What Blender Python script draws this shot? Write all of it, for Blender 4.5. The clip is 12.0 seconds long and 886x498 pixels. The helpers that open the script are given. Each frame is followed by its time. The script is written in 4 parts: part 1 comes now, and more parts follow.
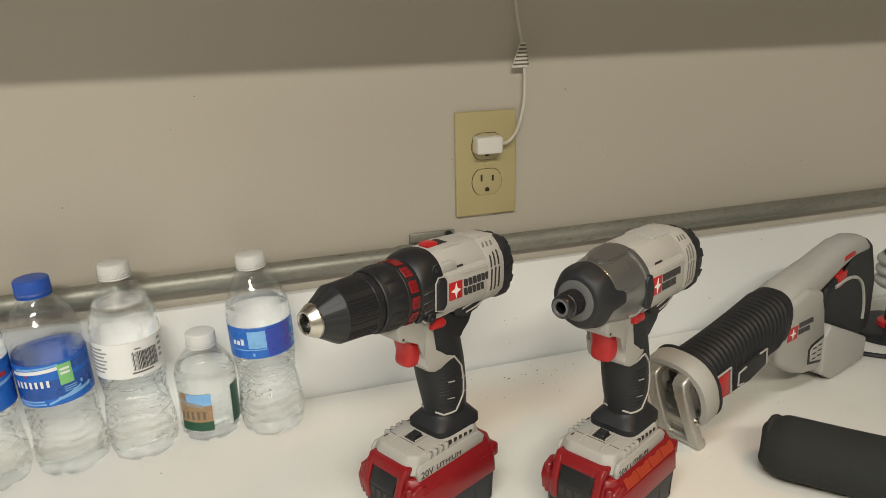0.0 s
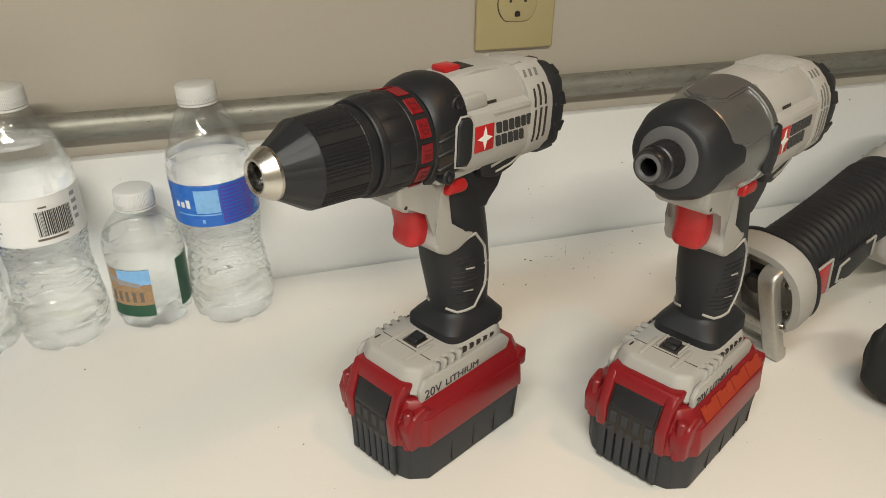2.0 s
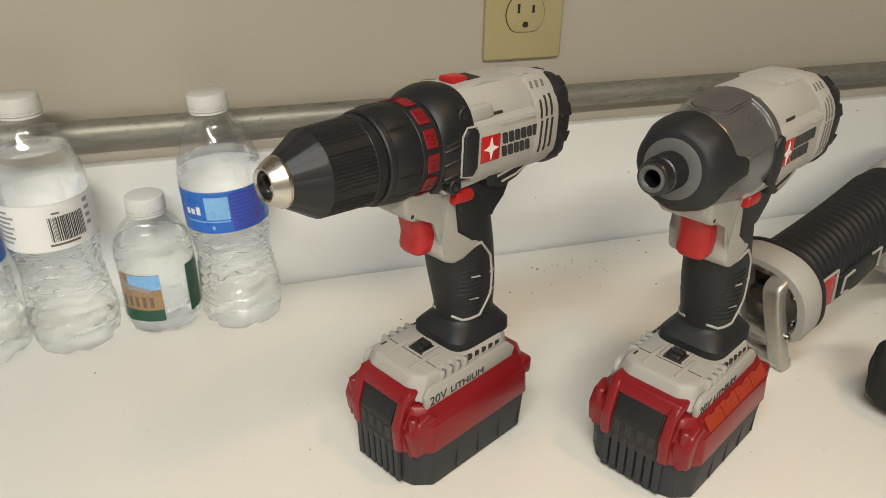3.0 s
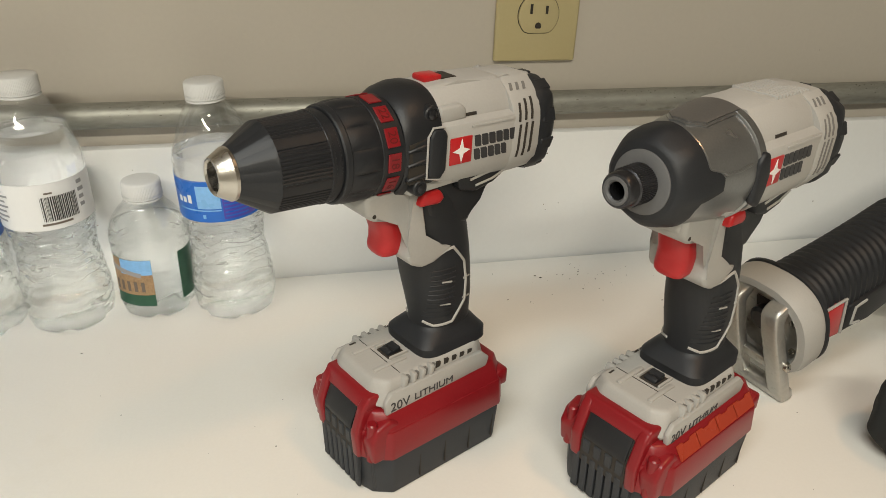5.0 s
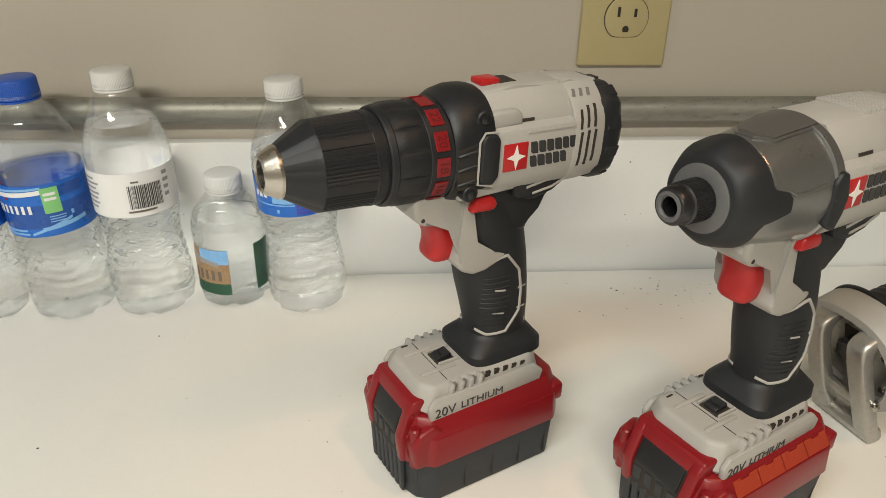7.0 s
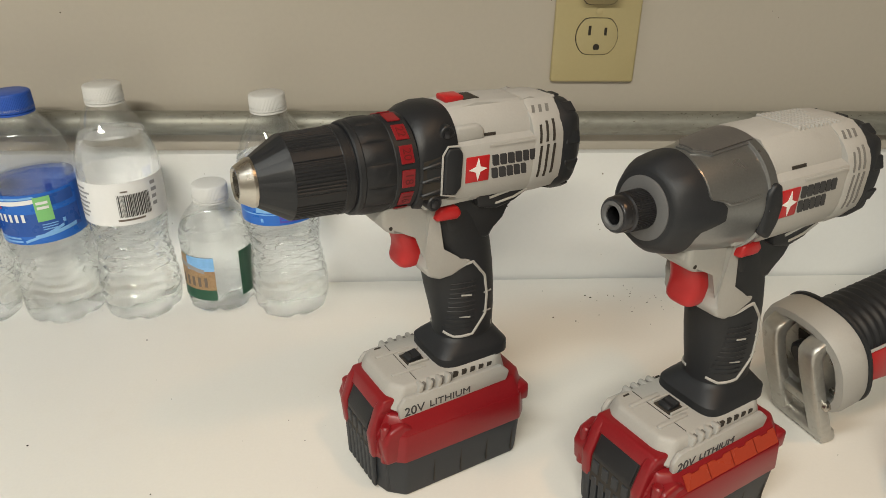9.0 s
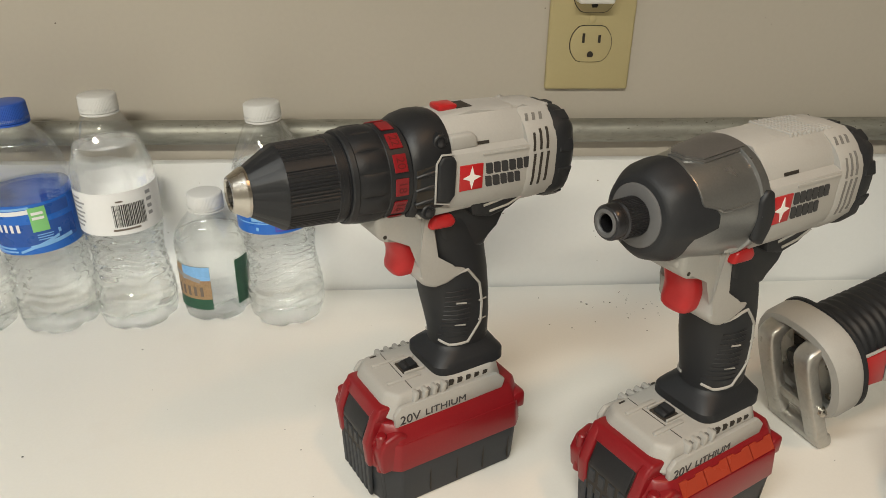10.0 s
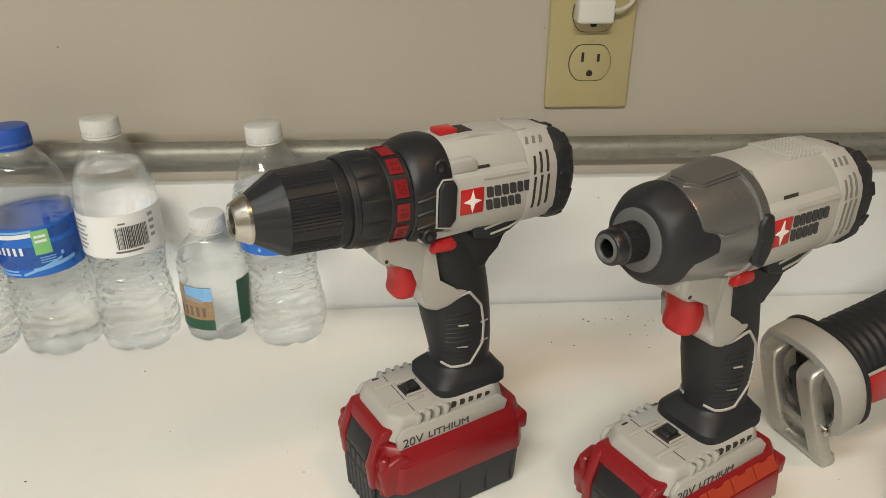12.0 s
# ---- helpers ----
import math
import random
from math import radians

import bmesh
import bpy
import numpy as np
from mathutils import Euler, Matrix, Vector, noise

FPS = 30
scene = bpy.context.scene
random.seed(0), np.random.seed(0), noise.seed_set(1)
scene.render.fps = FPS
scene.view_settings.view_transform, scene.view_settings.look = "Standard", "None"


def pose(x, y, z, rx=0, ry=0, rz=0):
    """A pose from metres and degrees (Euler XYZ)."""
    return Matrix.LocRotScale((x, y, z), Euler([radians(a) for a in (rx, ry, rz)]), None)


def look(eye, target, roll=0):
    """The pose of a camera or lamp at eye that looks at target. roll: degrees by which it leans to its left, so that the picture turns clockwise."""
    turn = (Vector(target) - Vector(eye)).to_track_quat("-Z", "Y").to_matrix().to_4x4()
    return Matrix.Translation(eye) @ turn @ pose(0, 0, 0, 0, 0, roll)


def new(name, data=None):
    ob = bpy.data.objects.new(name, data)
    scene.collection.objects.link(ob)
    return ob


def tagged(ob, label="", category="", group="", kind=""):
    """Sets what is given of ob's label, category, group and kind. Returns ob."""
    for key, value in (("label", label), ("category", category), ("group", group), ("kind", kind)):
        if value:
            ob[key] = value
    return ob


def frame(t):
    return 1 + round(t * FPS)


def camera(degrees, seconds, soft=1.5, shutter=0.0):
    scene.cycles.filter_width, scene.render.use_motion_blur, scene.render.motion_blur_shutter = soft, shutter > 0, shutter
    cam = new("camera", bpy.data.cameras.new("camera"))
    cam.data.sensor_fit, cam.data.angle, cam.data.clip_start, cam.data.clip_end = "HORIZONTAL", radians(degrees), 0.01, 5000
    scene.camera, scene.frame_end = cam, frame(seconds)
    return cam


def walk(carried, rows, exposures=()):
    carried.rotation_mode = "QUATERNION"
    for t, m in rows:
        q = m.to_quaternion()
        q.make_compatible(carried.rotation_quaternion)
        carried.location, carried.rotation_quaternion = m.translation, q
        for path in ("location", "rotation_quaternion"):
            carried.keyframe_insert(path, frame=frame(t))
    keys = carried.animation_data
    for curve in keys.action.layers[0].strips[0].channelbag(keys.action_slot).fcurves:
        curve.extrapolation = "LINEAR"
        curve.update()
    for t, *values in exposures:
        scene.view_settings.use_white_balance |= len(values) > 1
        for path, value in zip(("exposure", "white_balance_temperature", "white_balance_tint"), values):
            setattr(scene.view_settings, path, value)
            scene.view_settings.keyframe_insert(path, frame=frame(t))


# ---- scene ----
cam = camera(61.3, 12.0, soft=0.55)
PATH = [
    (0, (-0.257, -0.748, 0.404), (0.328, 1.06, -0.219), -1.4),
    (0.5, (-0.261, -0.7, 0.374), (0.368, 1.058, -0.344), 1.1),
    (1, (-0.245, -0.64, 0.344), (0.314, 1.064, -0.542), 0.5),
    (1.5, (-0.229, -0.597, 0.325), (0.354, 1.07, -0.613), 1.0),
    (2, (-0.222, -0.59, 0.328), (0.339, 1.084, -0.611), 0.8),
    (2.5, (-0.221, -0.592, 0.329), (0.325, 1.092, -0.603), 0.5),
    (3, (-0.222, -0.594, 0.331), (0.32, 1.095, -0.592), 0.9),
    (4.8, (-0.189, -0.597, 0.332), (0.249, 1.115, -0.605), 1.4),
    (5, (-0.175, -0.594, 0.328), (0.232, 1.132, -0.599), 2.2),
    (5.5, (-0.143, -0.582, 0.333), (-0.012, 1.188, -0.589), 0.6),
    (6, (-0.14, -0.57, 0.33), (-0.015, 1.209, -0.575), -0.2),
    (6.5, (-0.144, -0.577, 0.329), (-0.016, 1.196, -0.589), 0.2),
    (7, (-0.146, -0.59, 0.328), (-0.018, 1.174, -0.604), 1.1),
    (7.2, (-0.147, -0.595, 0.332), (-0.023, 1.159, -0.619), 1.6),
    (8.8, (-0.131, -0.611, 0.338), (0.005, 1.162, -0.578), 1.4),
    (9, (-0.131, -0.613, 0.337), (0.002, 1.165, -0.569), 1.3),
    (9.5, (-0.131, -0.615, 0.34), (0.003, 1.169, -0.554), 1.3),
    (10, (-0.129, -0.613, 0.338), (0.009, 1.172, -0.552), 1.0),
    (10.5, (-0.126, -0.61, 0.337), (0.016, 1.172, -0.558), 1.3),
    (11, (-0.129, -0.607, 0.34), (0.019, 1.181, -0.542), 1.2),
    (11.5, (-0.13, -0.609, 0.341), (0.02, 1.183, -0.535), 0.8),
    (12, (-0.129, -0.611, 0.345), (0.006, 1.187, -0.521), 0.5),
]
walk(cam, [(t, look(eye, target, roll)) for t, eye, target, roll in PATH])

# ---- light ----
world = bpy.data.worlds.new("room_air")
scene.world = world
world.use_nodes = True
world.node_tree.nodes["Background"].inputs[0].default_value = (1.0, 0.95, 0.88, 1)
world.node_tree.nodes["Background"].inputs[1].default_value = 0.05


def area_lamp(name, x, y, z, sx, sy, watts, colour):
    lamp = bpy.data.lights.new(name, "AREA")
    lamp.shape, lamp.size, lamp.size_y, lamp.energy, lamp.color = "RECTANGLE", sx, sy, watts, colour
    ob = new(name, lamp)
    ob.matrix_basis = pose(x, y, z)
    return tagged(ob, "flat ceiling lamp panel over the bench", "lamp")


area_lamp("ceiling_lamp", -0.52, -2.10, 1.58, 1.2, 0.08, 53, (1.0, 0.935, 0.785))
area_lamp("ceiling_lamp", -0.70, -1.05, 1.58, 0.9, 0.20, 16.5, (0.97, 1.0, 0.97))
# unseen warm spot, added to give the orange pool beside the drill
bulb = bpy.data.lights.new("added_warm_spot", "SPOT")
bulb.energy, bulb.color, bulb.spot_size, bulb.spot_blend, bulb.shadow_soft_size = 20, (1.0, 0.55, 0.25), radians(26), 1.0, 0.08
spot = new("added_warm_spot", bulb)
spot.matrix_basis = look((0.45, -0.80, 1.57), (0.00, -0.235, 0.05))
tagged(spot, "unseen warm spotlight added for the glow beside the drill", "lamp")


# ---- materials ----
def mat(name, colour, rough=0.5, metal=0.0, gloss_low=0.08, gloss_high=0.32, spread=0.06, grain=400.0, bump=0.0, spots=0.0, spot_size=60.0, spot_colour=None,
        coat=0.0, transmission=0.0, ior=1.45, patch=9.0, stretch=(1, 1, 1)):
    m = bpy.data.materials.new(name)
    m.use_nodes = True
    nt = m.node_tree
    b = nt.nodes["Principled BSDF"]
    b.inputs["Roughness"].default_value, b.inputs["Metallic"].default_value = rough, metal
    b.inputs["Coat Weight"].default_value, b.inputs["Transmission Weight"].default_value, b.inputs["IOR"].default_value = coat, transmission, ior
    b.inputs["Base Color"].default_value = (*colour, 1)
    if transmission:
        # thin clear plastic and water: part of the light goes straight on, part is bent, and the surface glosses
        nt.nodes.remove(b)
        straight, bent, gloss = nt.nodes.new("ShaderNodeBsdfTransparent"), nt.nodes.new("ShaderNodeBsdfGlass"), nt.nodes.new("ShaderNodeBsdfGlossy")
        straight.inputs[0].default_value = bent.inputs[0].default_value = (*colour, 1)
        bent.inputs["IOR"].default_value, bent.inputs["Roughness"].default_value, gloss.inputs["Roughness"].default_value = ior, 0.02, rough
        inner, outer, edge, fres = nt.nodes.new("ShaderNodeMixShader"), nt.nodes.new("ShaderNodeMixShader"), nt.nodes.new("ShaderNodeLayerWeight"), nt.nodes.new("ShaderNodeMapRange")
        inner.inputs[0].default_value = 1 - transmission
        edge.inputs[0].default_value = 0.12
        fres.inputs["To Min"].default_value, fres.inputs["To Max"].default_value = gloss_low, gloss_high
        nt.links.new(edge.outputs["Facing"], fres.inputs["Value"])
        nt.links.new(straight.outputs[0], inner.inputs[1])
        nt.links.new(bent.outputs[0], inner.inputs[2])
        nt.links.new(fres.outputs[0], outer.inputs[0])
        nt.links.new(inner.outputs[0], outer.inputs[1])
        nt.links.new(gloss.outputs[0], outer.inputs[2])
        nt.links.new(outer.outputs[0], nt.nodes["Material Output"].inputs[0])
        return m
    tc = nt.nodes.new("ShaderNodeTexCoord")
    mp = nt.nodes.new("ShaderNodeMapping")
    mp.inputs["Scale"].default_value = stretch
    nt.links.new(tc.outputs["Object"], mp.inputs[0])
    coarse, fine = nt.nodes.new("ShaderNodeTexNoise"), nt.nodes.new("ShaderNodeTexNoise")
    for n, s in ((coarse, patch), (fine, grain)):
        n.inputs["Scale"].default_value, n.inputs["Detail"].default_value = s, 4
        nt.links.new(mp.outputs[0], n.inputs["Vector"])
    mixf = nt.nodes.new("ShaderNodeMath")
    mixf.operation = "MULTIPLY_ADD"
    nt.links.new(fine.outputs[0], mixf.inputs[0])
    mixf.inputs[1].default_value = 0.5
    half = nt.nodes.new("ShaderNodeMath")
    half.operation = "MULTIPLY"
    half.inputs[1].default_value = 0.5
    nt.links.new(coarse.outputs[0], half.inputs[0])
    nt.links.new(half.outputs[0], mixf.inputs[2])
    ramp = nt.nodes.new("ShaderNodeValToRGB")
    ramp.color_ramp.elements[0].position, ramp.color_ramp.elements[1].position = 0.25, 0.75
    ramp.color_ramp.elements[0].color = (*[max(0, c * (1 - spread)) for c in colour], 1)
    ramp.color_ramp.elements[1].color = (*[min(1, c * (1 + spread)) for c in colour], 1)
    nt.links.new(mixf.outputs[0], ramp.inputs[0])
    out = ramp.outputs[0]
    if spots:
        sn = nt.nodes.new("ShaderNodeTexNoise")
        sn.inputs["Scale"].default_value, sn.inputs["Detail"].default_value = spot_size, 5
        nt.links.new(mp.outputs[0], sn.inputs["Vector"])
        sr = nt.nodes.new("ShaderNodeValToRGB")
        sr.color_ramp.elements[0].position, sr.color_ramp.elements[1].position = 0.62, 0.75
        sr.color_ramp.elements[1].color = (spots, spots, spots, 1)
        nt.links.new(sn.outputs[0], sr.inputs[0])
        mx = nt.nodes.new("ShaderNodeMixRGB")
        nt.links.new(sr.outputs[0], mx.inputs[0])
        nt.links.new(out, mx.inputs[1])
        mx.inputs[2].default_value = (*(spot_colour or colour), 1)
        out = mx.outputs[0]
    nt.links.new(out, b.inputs["Base Color"])
    rr = nt.nodes.new("ShaderNodeMapRange")
    rr.inputs["To Min"].default_value, rr.inputs["To Max"].default_value = max(0.02, rough - 0.08), min(1, rough + 0.08)
    nt.links.new(coarse.outputs[0], rr.inputs["Value"])
    nt.links.new(rr.outputs[0], b.inputs["Roughness"])
    if bump:
        bn = nt.nodes.new("ShaderNodeBump")
        bn.inputs["Strength"].default_value, bn.inputs["Distance"].default_value = bump, 0.0004
        nt.links.new(fine.outputs[0], bn.inputs["Height"])
        nt.links.new(bn.outputs[0], b.inputs["Normal"])
    return m


WALL = mat("wall_paint", (0.535, 0.497, 0.436), 0.38, spread=0.03, grain=260, bump=0.12, spots=0.25, spot_size=7, spot_colour=(0.50, 0.468, 0.415), patch=3)
SPLASH = mat("white_laminate", (0.82, 0.825, 0.81), 0.32, spread=0.02, grain=300, bump=0.05, spots=0.3, spot_size=14, spot_colour=(0.79, 0.79, 0.77), patch=4)
TABLE = mat("worn_white_laminate", (0.80, 0.78, 0.73), 0.34, spread=0.025, grain=500, bump=0.06, spots=0.35, spot_size=16, spot_colour=(0.75, 0.71, 0.64), patch=6)
ROOM = mat("room_paint", (0.55, 0.53, 0.49), 0.8, spread=0.04, patch=2, grain=60)
FLOORM = mat("room_floor", (0.30, 0.27, 0.23), 0.6, spread=0.1, patch=3, grain=50)
CABINET = mat("cabinet_paint", (0.34, 0.30, 0.25), 0.5, spread=0.04)
GALV = mat("galvanised_steel", (0.33, 0.33, 0.295), 0.50, 0.65, spread=0.25, grain=320, bump=0.3, spots=0.8, spot_size=120, spot_colour=(0.13, 0.12, 0.10), patch=30, stretch=(0.35, 1, 1))
IVORY = mat("ivory_plastic", (0.50, 0.43, 0.235), 0.30, spread=0.03, patch=20)
RUST = mat("dark_rust", (0.11, 0.095, 0.075), 0.8, spread=0.3, grain=900)
# dark colour of crumbs and joints; on slots and holes it paints their shade
DARKSLOT = mat("hole_shade_and_grit", (0.03, 0.025, 0.02), 0.7)
# grey that paints the shade in shallow vents and between ridges
SHADE = mat("painted_recess_shade", (0.16, 0.155, 0.145), 0.7)
PADMETAL = mat("dull_dark_metal", (0.135, 0.13, 0.125), 0.42, 0.45, spread=0.10, grain=900, bump=0.10, patch=22)
WHITEPL = mat("white_plastic", (0.80, 0.79, 0.76), 0.35, spread=0.02)
CORD = mat("white_cord_rubber", (0.66, 0.63, 0.57), 0.45, spread=0.04)
PAPER = mat("paper_tag", (0.72, 0.70, 0.62), 0.7, spread=0.05)
INK = mat("grey_ink", (0.16, 0.13, 0.11), 0.7)
GREY = mat("light_grey_plastic", (0.37, 0.362, 0.342), 0.50, spread=0.05, grain=900, bump=0.10, spots=0.35, spot_size=55, spot_colour=(0.29, 0.265, 0.235), patch=25)
BLACK = mat("black_plastic", (0.012, 0.013, 0.0155), 0.47, spread=0.20, grain=900, bump=0.18, spots=0.3, spot_size=70, spot_colour=(0.026, 0.026, 0.026), patch=30)
RUBBER = mat("black_rubber", (0.0135, 0.015, 0.018), 0.53, spread=0.20, grain=1300, bump=0.14, spots=0.4, spot_size=60, spot_colour=(0.027, 0.028, 0.029), patch=30)
CHARCOAL = mat("charcoal_plastic", (0.027, 0.030, 0.035), 0.55, spread=0.12, grain=1200, bump=0.3, patch=30)
RED = mat("red_plastic", (0.21, 0.008, 0.012), 0.34, spread=0.10, grain=700, bump=0.06, spots=0.2, spot_size=50, spot_colour=(0.15, 0.010, 0.010), patch=25)
BRIGHTRED = mat("bright_red_plastic", (0.43, 0.016, 0.018), 0.33, spread=0.06, patch=40)
ORANGERED = mat("red_vinyl_sticker", (0.33, 0.040, 0.018), 0.26, spread=0.06, patch=40)
PRINT = mat("printed_black", (0.035, 0.035, 0.037), 0.5)
PRINTWHITE = mat("printed_white", (0.78, 0.77, 0.74), 0.5)
DIGIT = mat("dark_red_digits", (0.10, 0.006, 0.006), 0.5)
STEEL = mat("bright_steel", (0.54, 0.51, 0.46), 0.27, 1.0, spread=0.08, grain=500, bump=0.08, patch=60)
DARKSTEEL = mat("blackened_steel", (0.055, 0.055, 0.06), 0.30, 0.8, spread=0.15, grain=600, bump=0.1, patch=60)
CASEMETAL = mat("painted_grey_metal", (0.285, 0.29, 0.29), 0.30, 0.82, spread=0.10, grain=900, bump=0.10, spots=0.4, spot_size=45, spot_colour=(0.22, 0.205, 0.19), patch=22)
CASTMETAL = mat("scuffed_cast_metal", (0.46, 0.45, 0.42), 0.38, 0.75, spread=0.16, grain=300, bump=0.3, spots=0.7, spot_size=140, spot_colour=(0.13, 0.115, 0.095), patch=40)
WASHER = mat("dull_grey_washer", (0.11, 0.11, 0.112), 0.55, spread=0.08, patch=40)
PET = mat("clear_bottle_plastic", (0.985, 0.992, 0.995), 0.03, transmission=0.97, ior=1.10, gloss_low=0.10, gloss_high=0.60)
WATER = mat("clear_water", (0.985, 0.992, 0.995), 0.02, transmission=0.28, ior=1.17, gloss_low=0.03, gloss_high=0.30)
CAPWHITE = mat("milky_white_cap", (0.64, 0.64, 0.63), 0.40, spread=0.02, patch=40)
CAPBLUE = mat("blue_cap", (0.020, 0.085, 0.42), 0.38, spread=0.06, patch=40)
LBLUE = mat("label_blue", (0.020, 0.14, 0.56), 0.28, spread=0.05, patch=40)
LNAVY = mat("label_navy", (0.020, 0.085, 0.36), 0.28, spread=0.12, patch=60)
LSKY = mat("label_sky_blue", (0.22, 0.46, 0.80), 0.28, spread=0.12, patch=50)
LPURPLE = mat("label_violet", (0.085, 0.07, 0.42), 0.3, spread=0.08, patch=50)
LWHITE = mat("label_white", (0.78, 0.78, 0.78), 0.3, spread=0.02)
LGREEN = mat("label_green", (0.22, 0.55, 0.20), 0.3, spread=0.06)
LDKGREEN = mat("label_dark_green", (0.020, 0.085, 0.050), 0.3, spread=0.1, patch=60)
LBROWN = mat("label_tan_stone", (0.34, 0.22, 0.12), 0.3, spread=0.35, grain=700, patch=150)
LGREY = mat("label_grey_print", (0.30, 0.30, 0.31), 0.4)
CLOTH = mat("black_cloth", (0.020, 0.022, 0.0215), 0.92, spread=0.25, grain=1500, bump=0.6, patch=25)


# ---- shape helpers ----
def finish(bm, sharp=35):
    bmesh.ops.recalc_face_normals(bm, faces=bm.faces)
    me = bpy.data.meshes.new("mesh")
    bm.to_mesh(me)
    bm.free()
    for p in me.polygons:
        p.use_smooth = True
    me.set_sharp_from_angle(angle=radians(sharp))
    return me


def part(name, bm, material, parent, label="", sharp=35):
    me = bm if isinstance(bm, bpy.types.Mesh) else finish(bm, sharp)
    if not me.materials:
        me.materials.append(material)
    ob = new(name, me)
    ob.parent = parent
    return tagged(ob, label)


def thing(name, label, category, m, group="", kind=""):
    ob = new(name)
    ob.empty_display_size = 0.02
    ob.matrix_basis = m
    return tagged(ob, label, category, group, kind)


def solid(name, bm, material, label, category, m=None, kind="", sharp=35):
    me = finish(bm, sharp)
    me.materials.append(material)
    ob = new(name, me)
    if m is not None:
        ob.matrix_basis = m
    return tagged(ob, label, category, "", kind)


def loft(rings, closed_ends=True, wrap=False):
    bm = bmesh.new()
    vs = [[bm.verts.new(p) for p in r] for r in rings]
    n = len(vs[0])
    pairs = list(zip(vs, vs[1:])) + ([(vs[-1], vs[0])] if wrap else [])
    for a, b in pairs:
        for i in range(n):
            bm.faces.new((a[i], a[(i + 1) % n], b[(i + 1) % n], b[i]))
    if closed_ends and not wrap:
        bm.faces.new(vs[0])
        bm.faces.new(vs[-1])
    return bm


def oval(n, a, b, e):
    """n points of a superellipse of half axes a and b."""
    out = []
    for i in range(n):
        t = 2 * math.pi * (i + 0.5) / n
        c, s = math.cos(t), math.sin(t)
        out.append((math.copysign(abs(c) ** (2 / e), c) * a, math.copysign(abs(s) ** (2 / e), s) * b))
    return out


def loft_x(stations, n=40, e=2.0):
    """stations: (x, centre z, half width, half height[, exponent])."""
    rings = []
    for s in stations:
        ee = s[4] if len(s) > 4 else e
        rings.append([(s[0], p, s[1] + q) for p, q in oval(n, s[2], s[3], ee)])
    return loft(rings)


def loft_z(stations, n=36, e=2.4):
    """stations: (z, front x, rear x, half width[, exponent])."""
    rings = []
    for s in stations:
        ee = s[4] if len(s) > 4 else e
        cx, hx = (s[1] + s[2]) / 2, (s[1] - s[2]) / 2
        rings.append([(cx + p, q, s[0]) for p, q in oval(n, hx, s[3], ee)])
    return loft(rings)


def turned(profile, n=48, axis="z", centre=0.0, mod=None, wrap=False):
    """A body of revolution; profile: (along, radius); mod(along, angle, radius) gives the true radius."""
    rings = []
    for h, r in profile:
        ring = []
        for i in range(n):
            t = 2 * math.pi * i / n
            rr = mod(h, t, r) if mod else r
            c, s = math.cos(t) * rr, math.sin(t) * rr
            ring.append((h, c, s + centre) if axis == "x" else (c, s, h))
        rings.append(ring)
    return loft(rings, wrap=wrap)


def prism(poly, y0, y1, bevel=0.002, seg=2):
    """A polygon in x and z, drawn out along y, with rounded edges."""
    bm = bmesh.new()
    a = [bm.verts.new((x, y0, z)) for x, z in poly]
    b = [bm.verts.new((x, y1, z)) for x, z in poly]
    bm.faces.new(a)
    bm.faces.new(b)
    for i in range(len(poly)):
        bm.faces.new((a[i], a[(i + 1) % len(poly)], b[(i + 1) % len(poly)], b[i]))
    if bevel:
        bmesh.ops.bevel(bm, geom=list(bm.edges), offset=bevel, segments=seg, affect="EDGES", profile=0.5, clamp_overlap=True)
    return bm


def slab(poly, z0, z1, bevel=0.002, seg=2, top=None):
    """A polygon in x and y, drawn up from z0 to z1; top: the upper polygon where it differs."""
    bm = bmesh.new()
    a = [bm.verts.new((x, y, z0)) for x, y in poly]
    b = [bm.verts.new((x, y, z1)) for x, y in (top or poly)]
    bm.faces.new(a)
    bm.faces.new(b)
    for i in range(len(poly)):
        bm.faces.new((a[i], a[(i + 1) % len(poly)], b[(i + 1) % len(poly)], b[i]))
    if bevel:
        bmesh.ops.bevel(bm, geom=list(bm.edges), offset=bevel, segments=seg, affect="EDGES", profile=0.5, clamp_overlap=True)
    return bm


def block(x0, x1, y0, y1, z0, z1, bevel=0.001, seg=2):
    return slab([(x0, y0), (x1, y0), (x1, y1), (x0, y1)], z0, z1, bevel, seg)


def tube(points, r, n=8, closed=False):
    """A round rod along points."""
    ps = [Vector(p) for p in points]
    rings = []
    m = len(ps)
    side = None
    for i, p in enumerate(ps):
        a = ps[(i - 1) % m] if closed or i else p
        b = ps[(i + 1) % m] if closed or i < m - 1 else p
        d = (b - a).normalized()
        if side is None:
            side = d.orthogonal().normalized()
        side = (side - d * side.dot(d)).normalized()
        up = d.cross(side)
        rings.append([p + (side * math.cos(2 * math.pi * k / n) + up * math.sin(2 * math.pi * k / n)) * r for k in range(n)])
    return loft(rings, closed_ends=not closed, wrap=closed)


def curve_points(ctrl, steps=8):
    """A smooth line through the control points."""
    c = [Vector(p) for p in ctrl]
    out = []
    for i in range(len(c) - 1):
        p0, p1, p2, p3 = c[max(0, i - 1)], c[i], c[i + 1], c[min(len(c) - 1, i + 2)]
        for k in range(steps):
            t = k / steps
            out.append(0.5 * ((2 * p1) + (p2 - p0) * t + (2 * p0 - 5 * p1 + 4 * p2 - p3) * t * t + (3 * p1 - p0 - 3 * p2 + p3) * t ** 3))
    return out + [c[-1]]


